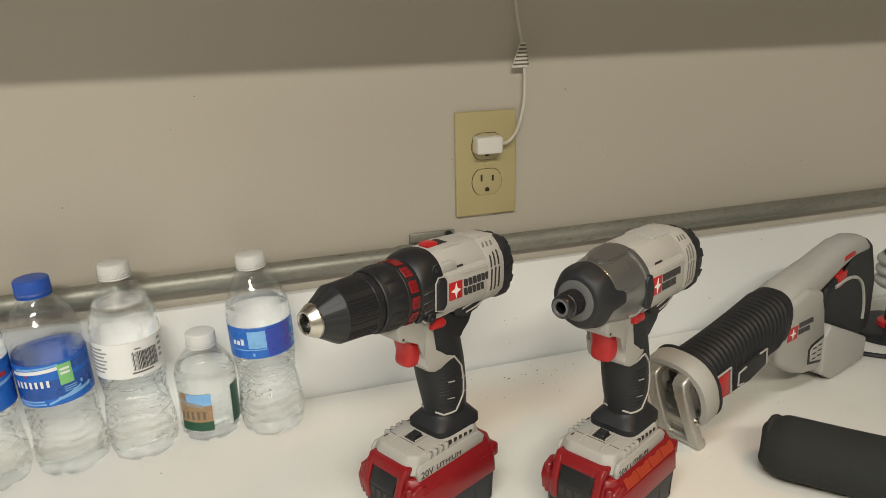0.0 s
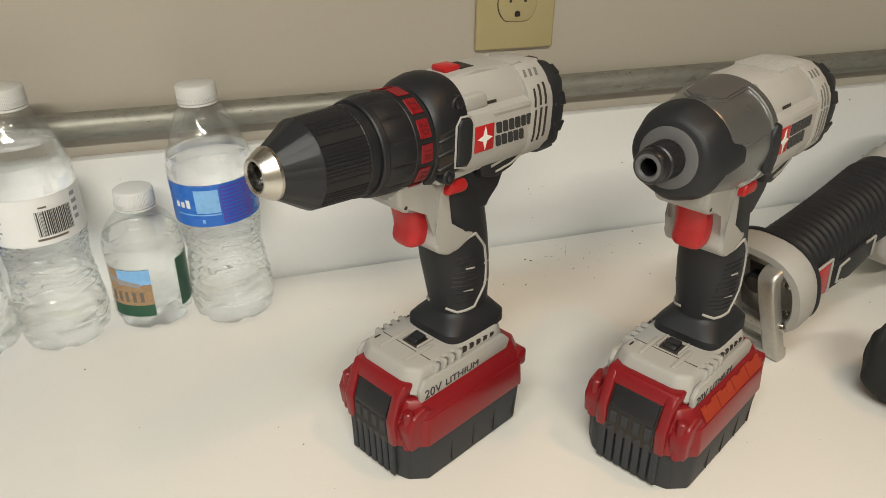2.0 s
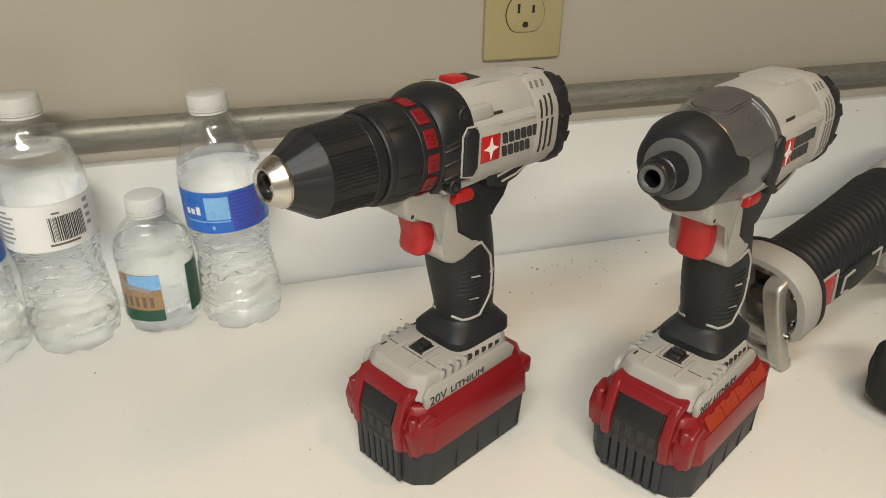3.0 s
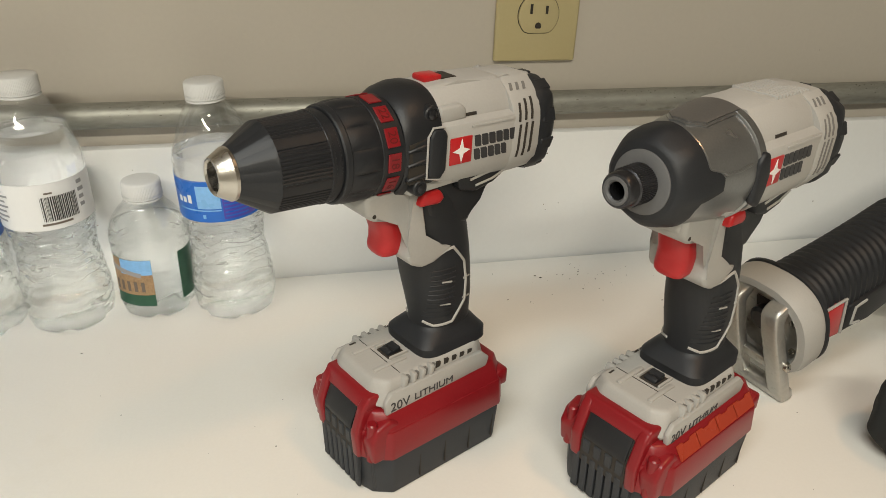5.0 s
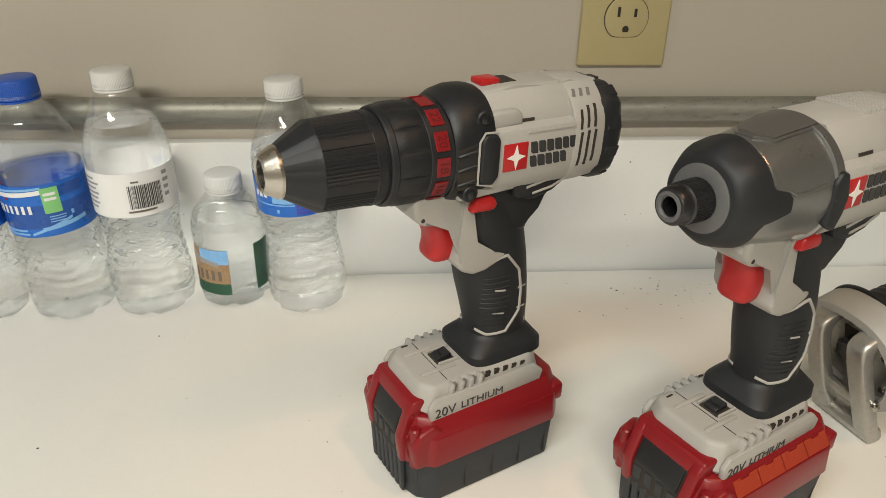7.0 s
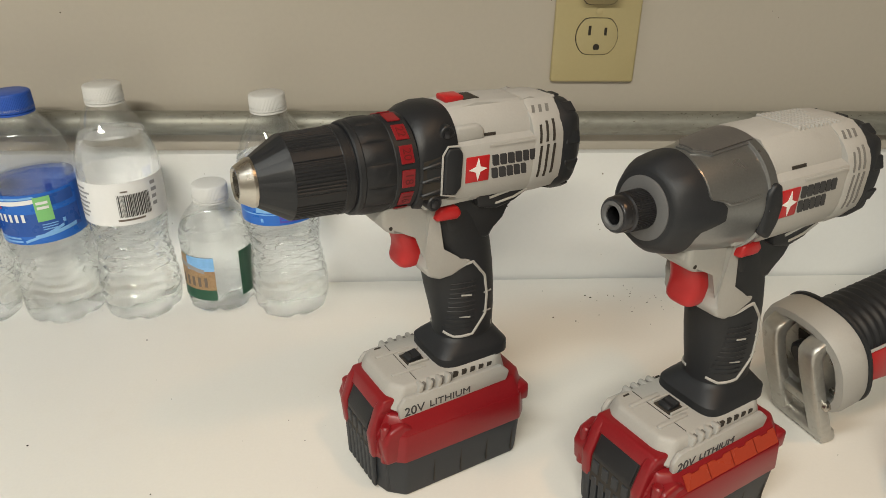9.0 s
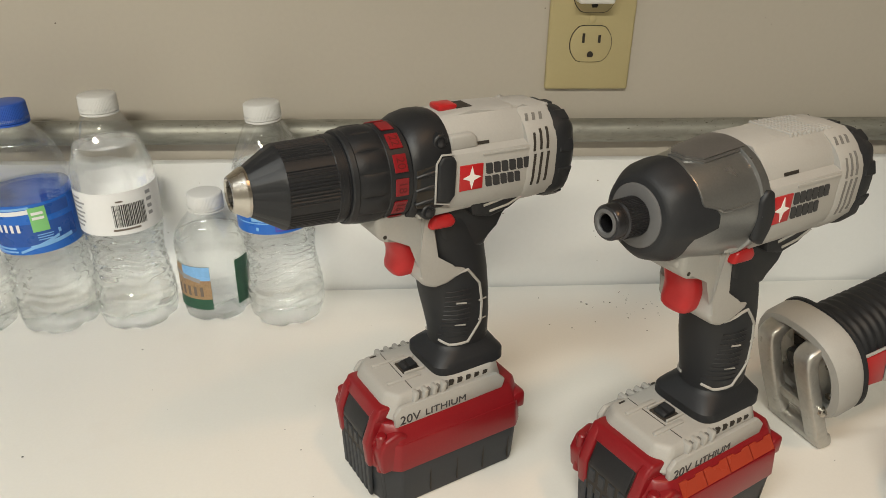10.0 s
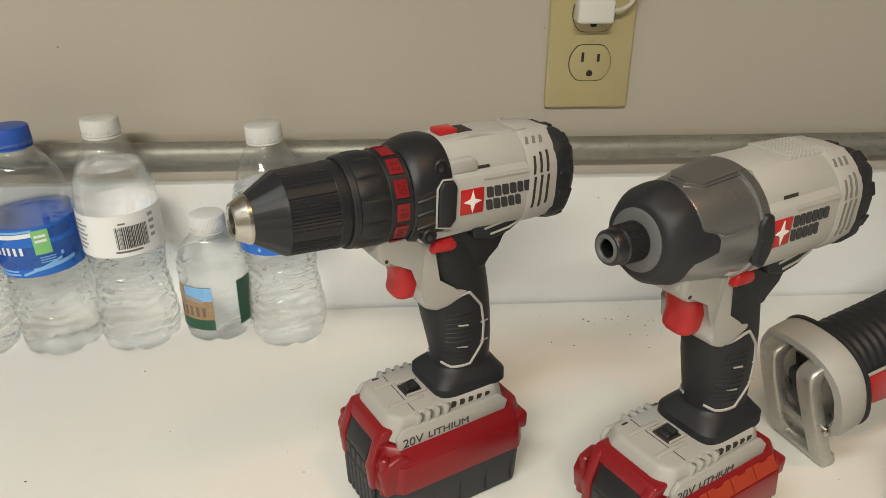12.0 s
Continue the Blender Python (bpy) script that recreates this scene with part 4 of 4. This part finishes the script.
def tilt_head(tool, names, turn, rise):
    """The motor and nose sit on the handle at a slight upward angle."""
    m = Matrix.Translation((0, 0, 0.190)) @ pose(0, 0, 0, 0, -rise, turn) @ Matrix.Translation((0, 0, -0.190))
    for piece in tool.children:
        if piece.name.split(".")[0] in names:
            piece.matrix_basis = m @ piece.matrix_basis


tilt_head(drill, ("motor_housing", "rear_cap", "gear_selector", "badge", "wordmark_bar", "chuck", "clutch_ring", "gear_case"), -1.3, 1.2)

# the impact driver
driver = thing("impact_driver", "cordless impact driver with grey metal nose and red battery", "impact driver", pose(0.0364, -0.2822, 0, 0, 0, 208.5))
battery_and_base(driver, True)
AX2 = 0.2020
shell = motor_body(driver, 0.006, -0.069, 0.2032, 27.6)
part("top_spine", prism(mm((5, 221), (5, 227.6), (-12, 229.2), (-19, 231.0), (-58, 229.8), (-67, 227.6), (-67, 220)), -0.0128, 0.0128, 0.0024, 3), GREY, shell)
for k in range(10):
    part("top_rib", block(-0.0240 - k * 0.0036, -0.0220 - k * 0.0036, -0.0125, 0.0125, 0.2282, 0.2320 - k * 0.00012, 0.0008, 2), GREY, shell)
star_badge(driver, 0.0046, -0.0094, 0.1952, 0.2092, 0.0283)
word_bars(driver, -0.0113, 0.0282, 0.2026, 0.2088, 0.0277, (1, 1, 1, 1, 0.9, 1), slant=-0.0006)
word_bars(driver, -0.0113, 0.0220, 0.1954, 0.2016, 0.0277, (1, 1.1, 1, 1, 0.9), slant=-0.0006)
hammer = part("hammer_case", turned(mm((56, 20.0), (54, 21.8), (48, 23.4), (40, 25.0), (32, 26.2), (22, 27.5), (12, 28.6), (7, 28.6), (6, 27.5)), 72, "x", AX2), CASEMETAL, driver, "smooth grey metal hammer case")
part("case_lip", turned(mm((14.2, 28.6), (13.6, 29.6), (8.2, 29.5), (7.6, 28.5)), 72, "x", AX2), CASEMETAL, hammer)
CASE = mm((63.5, 15.5), (62, 17.8), (58.5, 20.0), (54, 21.8), (48, 23.4), (40, 25.0), (32, 26.2), (22, 27.5), (12, 28.6))


def case_radius(x):
    for (xa, ra), (xb, rb) in zip(CASE, CASE[1:]):
        if xb <= x <= xa:
            return ra + (rb - ra) * (xa - x) / (xa - xb)
    return CASE[-1][1]


def boot_edge(turn):
    """Where the rubber boot ends along the case, by the angle from the top: a broad tongue on each flank."""
    return float(np.interp(turn, (0, 30, 64, 68, 74, 79, 92, 103, 112, 180), (0.0465, 0.0480, 0.0478, 0.0470, 0.0400, 0.0382, 0.0384, 0.0500, 0.0515, 0.0500)))


bump_rings = []
for f in (0.0, 0.03, 0.08, 0.16, 0.26, 0.38, 0.5, 0.62, 0.74, 0.86, 0.96, 1.0):
    ring = []
    for i in range(192):
        t = 2 * math.pi * i / 192
        c, s = math.cos(t), math.sin(t)
        x = 0.0633 + (boot_edge(math.degrees(math.acos(max(-1.0, min(1.0, s))))) - 0.0633) * f
        lobe = 0.0009 * math.sin(math.pi * f) * (0.5 + 0.5 * math.cos(8 * t))
        rr = case_radius(x) + (0.0013 if f < 0.99 else 0.0002) + lobe
        ring.append((x, c * rr, AX2 + s * rr))
    bump_rings.append(ring)
boot = part("nose_boot", loft(bump_rings), RUBBER, driver, "black rubber boot round the nose")


def case_patch(x_front, x_rear, half_angle, notch, lift):
    """A plate that follows the hammer case on top, with a pointed front edge."""
    bm = bmesh.new()
    nx, na = 10, 14
    grid = []
    for top in (1, 0):
        layer = []
        for i in range(nx + 1):
            row = []
            for k in range(na + 1):
                u = k / na * 2 - 1
                x0 = x_front - notch * max(0.0, abs(u) - 0.45) / 0.55
                x = x0 + (x_rear - x0) * i / nx
                t = math.pi / 2 + radians(half_angle) * u
                r = case_radius(x) + (lift if top else -0.001)
                row.append(bm.verts.new((x, math.cos(t) * r, AX2 + math.sin(t) * r)))
            layer.append(row)
        grid.append(layer)
        for i in range(nx):
            for k in range(na):
                bm.faces.new((layer[i][k], layer[i + 1][k], layer[i + 1][k + 1], layer[i][k + 1]))
    a, b = grid
    for i in range(nx):
        for k in (0, na):
            bm.faces.new((a[i][k], a[i + 1][k], b[i + 1][k], b[i][k]))
    for k in range(na):
        for i in (0, nx):
            bm.faces.new((a[i][k], a[i][k + 1], b[i][k + 1], b[i][k]))
    return bm


part("pad_rim", case_patch(0.0435, 0.0085, 24, 0.0068, 0.0008), CASEMETAL, hammer)
part("top_pad", case_patch(0.0420, 0.0100, 21, 0.0062, 0.0016), PADMETAL, driver, "dull dark grey pad on top of the case")
for s in (1, -1):
    edge_line = []
    for turn in range(4, 70, 4):
        xx, a = boot_edge(turn) - 0.0008, radians(turn)
        edge_line.append((xx, s * math.sin(a) * (case_radius(xx) + 0.0003), AX2 + math.cos(a) * (case_radius(xx) + 0.0003)))
    for turn, xx in ((74, 0.0385), (77, 0.0365), (77, 0.0280), (74, 0.0190)):
        a = radians(turn)
        edge_line.append((xx, s * math.sin(a) * (case_radius(xx) + 0.0003), AX2 + math.cos(a) * (case_radius(xx) + 0.0003)))
    part("case_bead", tube(edge_line, 0.0007, 8), CASEMETAL, hammer)
part("nose_washer", turned(mm((61.5, 15.0), (63.9, 15.0), (64.3, 14.4), (64.3, 7.5)), 56, "x", AX2), WASHER, boot, "dull grey washer")


def knurl(h, t, r):
    return r + 0.00016 * math.cos(58 * t) if 0.0645 < h < 0.0755 else r


collet = part("bit_collet", turned(mm((60, 8.6), (64, 8.8), (64.6, 9.2), (75.4, 9.0), (76.0, 8.2), (77.2, 8.0), (77.6, 8.3), (80.8, 8.2), (81.8, 7.5), (82.0, 5.0), (81.2, 4.0), (66, 4.1), (66, 0.3)), 176, "x", AX2, knurl), DARKSTEEL, driver, "knurled black steel bit collet")
part("collet_ring", turned(mm((81.3, 6.6), (82.4, 6.4), (82.6, 5.0), (81.6, 4.3)), 40, "x", AX2, wrap=True), WASHER, collet)
for y0, y1 in both(0.0252, 0.0296):
    part("side_pad", prism(mm((15.5, 190), (15.5, 209), (12.5, 214.5), (7, 213.5), (3, 203), (4.0, 194), (8, 186)), y0, y1, 0.0020, 3), RUBBER, driver)
part("nose_chin", prism(mm((44, 172), (44, 179), (8, 182), (8, 170)), -0.0130, 0.0130, 0.0030, 3), GREY, driver)

for piece in driver.children:
    if piece.name.split(".")[0] in ("trigger", "trigger_housing", "direction_switch", "switch_ledge", "nose_chin"):
        piece.matrix_basis = pose(0, 0, 0.0030) @ piece.matrix_basis
tilt_head(driver, ("motor_housing", "rear_cap", "badge", "wordmark_bar", "hammer_case", "nose_boot", "bit_collet", "top_pad", "side_pad"), 0.0, 1.2)

# ---- reciprocating saw ----
saw = thing("reciprocating_saw", "grey cordless reciprocating saw with black ribbed grip, lying on the bench", "saw", pose(0.1465, -0.2235, 0, 0, 0, 198))
body = part("motor_housing", prism(mm((-116, 96), (-117, 64), (-124, 47), (-147, 33), (-177, 22), (-203, 19), (-216, 30), (-206, 60), (-199, 90), (-196, 112), (-165, 121), (-134, 112)), -0.0240, 0.0240, 0.0055, 4), GREY, saw, "light grey motor housing", 50)
spine = []
for x, low, high, w in ((-112, 80, 104, 17), (-124, 80, 114, 20), (-150, 86, 127, 20.5), (-180, 94, 134, 19), (-205, 102, 140, 17), (-228, 109, 147, 15.5), (-250, 118, 152, 15), (-275, 126, 153, 14.5), (-295, 127, 149, 14), (-308, 126, 143, 13), (-314, 126, 137, 9)):
    spine.append([(x / 1000, p, q + (low + high) / 2000) for p, q in oval(40, w / 1000, (high - low) / 2000, 2.7)])
part("top_handle", loft(spine), GREY, saw, "light grey top handle", 50)
part("tail_foot", prism(mm((-206, 14), (-230, 0), (-302, 5), (-301, 31), (-252, 53), (-214, 70), (-204, 58)), -0.0275, 0.0275, 0.0030, 3), GREY, body, "empty grey battery foot")
part("rear_grip", prism(mm((-222, 104), (-250, 116), (-275, 128), (-300, 147), (-316, 136), (-330, 92), (-338, 52), (-333, 26), (-300, 24), (-250, 42), (-216, 60)), -0.0132, 0.0132, 0.0050, 3), RUBBER, saw, "black rubber rear grip")
for y0, y1 in both(0.0125, 0.0150):
    part("grip_trim", tube(curve_points([(x, (y0 + y1) / 2, z) for x, z in mm((-238, 103), (-262, 107), (-285, 103), (-301, 90), (-311, 66), (-313, 46))], 5), 0.0020, 8), GREY, saw)
    part("side_badge" if y0 > 0 else "side_plate", block(-0.1310, -0.1495, 0.0236 if y0 > 0 else -0.0244, 0.0244 if y0 > 0 else -0.0236, 0.0725, 0.0870, 0.0003, 1), BRIGHTRED, body, "square red badge with white star")
star_pts = []
for k in range(8):
    q = 0.0058 if k % 2 == 0 else 0.0020
    star_pts.append((-0.1402 + math.cos(math.pi / 4 * k) * q, 0.0798 + math.sin(math.pi / 4 * k) * q))
part("star", prism(star_pts, 0.0245, 0.0248, 0), PRINTWHITE, body)
word_bars(body, -0.1515, 0.0270, 0.0830, 0.0890, 0.0240, (1, 1, 1, 1, 0.9, 1), slant=-0.001)
word_bars(body, -0.1515, 0.0215, 0.0755, 0.0815, 0.0240, (1, 1.1, 1, 1, 0.9), slant=-0.001)
vent = part("vent_frame", prism(mm((-178, 33), (-176, 51), (-182, 56), (-207, 61), (-208, 55), (-213, 33), (-205, 28)), 0.0215, 0.0245, 0.0010, 2), BLACK, body, "black vent frame")
part("vent_plate", prism(mm((-181.5, 36), (-179.5, 49.5), (-184, 53), (-204.5, 57), (-206, 52), (-209.5, 35), (-204, 32)), 0.0240, 0.0252, 0.0006, 1), GREY, vent)
for k in range(3):
    for q in range(2):
        part("vent_slot", block(-0.1840 - q * 0.0105, -0.1915 - q * 0.0105, 0.0248, 0.0254, 0.0375 + k * 0.0060 + q * 0.001, 0.0390 + k * 0.0060 + q * 0.001, 0), DARKSLOT, vent)
part("trigger", prism(mm((-240, 116), (-262, 120), (-262, 108), (-254, 100), (-244, 98)), -0.0140, 0.0140, 0.0030, 3), BRIGHTRED, saw, "red trigger")
part("lock_button", prism(mm((-246, 131), (-247, 136.5), (-268, 139), (-270, 133.5)), 0.0120, 0.0158, 0.0012, 2), BRIGHTRED, saw, "small red lock button")

# ribbed rubber front grip, rising to the rear
rings = []
steps = 120
for k in range(steps + 1):
    f = k / steps
    x = 0.000 - 0.131 * f
    zc = 0.0625 + 0.030 * f
    rib = 0.0011 * (0.5 + 0.5 * math.cos(2 * math.pi * k / 5.0)) if 6 < k < 114 else 0
    hw = 0.0262 - 0.0026 * math.sin(math.pi * min(1, f * 1.1)) + rib
    hh = 0.0262 + 0.0035 * f + rib
    rings.append([(x + (0.30 - 0.55 * f) * q, p, zc + q) for p, q in oval(56, hw, hh, 2.5)])
rubber = part("front_grip", loft(rings), RUBBER, saw, "black ribbed rubber front grip", 50)
for y0, y1 in both(0.0225, 0.0276):
    panel = part("side_panel", prism(mm((-38, 50), (-40, 70), (-84, 81), (-94, 77), (-92, 62), (-66, 54)), y0, y1 - 0.0012, 0.0016, 2), BLACK, rubber)
    part("panel_trim", tube([(x, y1 - 0.0010 if y0 > 0 else y0 + 0.0010, z) for x, z in mm((-56, 54), (-46, 55), (-46, 68), (-57, 71))], 0.0011, 6), GREY, panel)
    part("panel_trim", tube([(x, y1 - 0.0010 if y0 > 0 else y0 + 0.0010, z) for x, z in mm((-78, 78), (-90, 80), (-92, 64))], 0.0011, 6), GREY, panel)
    lever = part("red_panel", prism(mm((-10, 50), (-8, 73), (-29, 77), (-33, 51)), y0, y1, 0.0012, 2), BRIGHTRED, saw, "red blade release panel")
    part("panel_rim", tube([(x, y1 - 0.0006 if y0 > 0 else y0 + 0.0006, z) for x, z in mm((-7, 74.5), (-30.5, 79), (-35, 51))], 0.0011, 6), GREY, lever)

# front collar: a thick grey ring, tilted with the grip
tilt = pose(0.006, 0, 0.060, 0, 17, 0)
ring_out, ring_in = oval(56, 0.0358, 0.0372, 2.5), oval(56, 0.0278, 0.0292, 2.5)
hoop = []
for x, src, k in ((-0.010, ring_out, 0.97), (-0.007, ring_out, 1.0), (0.005, ring_out, 1.0), (0.009, ring_out, 0.96), (0.010, ring_in, 1.06), (0.008, ring_in, 1.0), (-0.008, ring_in, 1.0), (-0.010, ring_in, 1.03)):
    hoop.append([(x, p * k, q * k) for p, q in src])
collar = part("front_collar", loft(hoop, wrap=True), GREY, saw, "thick light grey front collar")
collar.matrix_basis = tilt
part("collar_gasket", loft([[(x, p * k, q * k) for p, q in ring_out] for x, k in ((-0.013, 0.97), (-0.0125, 1.008), (-0.0105, 1.008), (-0.010, 0.97))], wrap=True), RUBBER, collar)
face = part("face_plate", loft([[(x, p * k, q * k) for p, q in oval(48, 0.0284, 0.0300, 2.5)] for x, k in ((-0.006, 1.0), (0.001, 1.0), (0.002, 0.97))]), CASTMETAL, collar, "scuffed cast metal face")
part("blade_opening", prism(mm((0, -9), (3.0, -9), (3.0, 18), (0, 18)), -0.0090, 0.0090, 0.0010, 1), DARKSLOT, face)
part("blade_clamp", turned(mm((0, 9.0), (8, 9.0), (10, 7.0), (10, 3)), 28, "x", 0.004), DARKSTEEL, face)
for y, z in ((-0.021, 0.012), (0.021, 0.010), (0.021, -0.016), (-0.021, -0.016)):
    part("screw", turned(mm((1, 2.6), (4, 2.6), (4.6, 1.6)), 14, "x"), STEEL, face).matrix_basis = pose(0, y, z)
shoe = part("pivot_shoe", prism(mm((1, -60), (5, -61), (13, -58.5), (14, -52), (8, -49), (2, -50)), -0.0230, 0.0230, 0.0020, 2), CASTMETAL, saw, "scuffed bare metal pivoting shoe")
shoe.matrix_basis = tilt
for s in (1, -1):
    bar = [(0.008, s * 0.0165, -0.056), (0.013, s * 0.0165, -0.020), (0.016, s * 0.0155, 0.014), (0.013, s * 0.0150, 0.023), (0.003, s * 0.0150, 0.026)]
    rings = []
    for p in curve_points(bar, 6):
        rings.append([(p.x + u, p.y + v, p.z + (u * 0.6 if p.z > 0.012 else 0)) for u, v in oval(16, 0.0050, 0.0066, 4.5)])
    part("shoe_arm", loft(rings), CASTMETAL, shoe)
part("shoe_bridge", block(0.0070, 0.0130, -0.0165, 0.0165, -0.0330, -0.0250, 0.0015), CASTMETAL, shoe)
part("shoe_bolt", turned(mm((-2, 3.4), (3, 3.4), (3.6, 2.4)), 16), STEEL, shoe).matrix_basis = pose(0.011, 0.0225, -0.022, -90)

# ---- black cloth-covered roll beside the saw ----
roll = thing("black_pouch", "soft black cloth roll lying on the bench", "pouch", pose(0.1955, -0.2930, 0.0, 0, 0, -48))
rings = []
for k in range(41):
    f = (k / 40) ** 1.6
    x = -0.012 + 0.29 * f
    r = 0.0275 * min(1.0, 0.50 + 0.50 * min(1.0, (f / 0.07)) ** 0.5)
    r *= 1 + 0.02 * math.sin(f * 19)
    rings.append([(x + 0.0008 * math.sin(3 * 2 * math.pi * i / 40), p * (1 + 0.006 * math.sin(0.8 * i + 0.5 * k)), 0.0270 + q) for i, (p, q) in enumerate(oval(40, r * 1.08, min(r, 0.0269), 2.05))])
part("cover", loft(rings), CLOTH, roll, "", 60)
part("end_fold", tube(curve_points([(0.004, -0.024, 0.020), (-0.006, -0.010, 0.042), (-0.004, 0.006, 0.049), (0.004, 0.020, 0.040)], 6), 0.0035, 10), CLOTH, roll)

# ---- work light behind the saw ----
torch = thing("work_light", "work light with ribbed grey neck on a black wire stand", "work light", pose(0.540, -0.108, 0))
base = part("base", slab([(math.cos(a) * 0.055, math.sin(a) * 0.045) for a in [k * math.pi / 16 for k in range(32)]], 0.0, 0.010, 0.002), BLACK, torch)
part("red_disc", turned(mm((10, 20), (15, 19), (17, 16)), 36), BRIGHTRED, base)
part("ribbed_neck", turned([(0.062 + k * 0.0022, 0.026 + 0.0045 * abs(math.sin(k * math.pi / 6))) for k in range(19)], 36), GREY, torch, "light grey ribbed rubber neck")
part("cap", turned(mm((104, 24), (110, 20), (124, 18), (126, 14)), 32), BLACK, torch)
part("stem", turned(mm((17, 12), (62, 12)), 20), BLACK, torch)
for s in (-1, 1):
    part("wire", tube(curve_points([(s * 0.050, -0.030, 0.010), (s * 0.046, -0.030, 0.050), (s * 0.034, -0.028, 0.066), (s * 0.020, -0.024, 0.068)], 6), 0.0018, 8), BLACK, torch)
part("stand_wire", tube(curve_points([(-0.075, 0.035, 0.003), (-0.100, 0.010, 0.003), (-0.085, -0.040, 0.003), (-0.02, -0.075, 0.003), (0.05, -0.06, 0.003)], 8), 0.0028, 8), BLACK, torch)
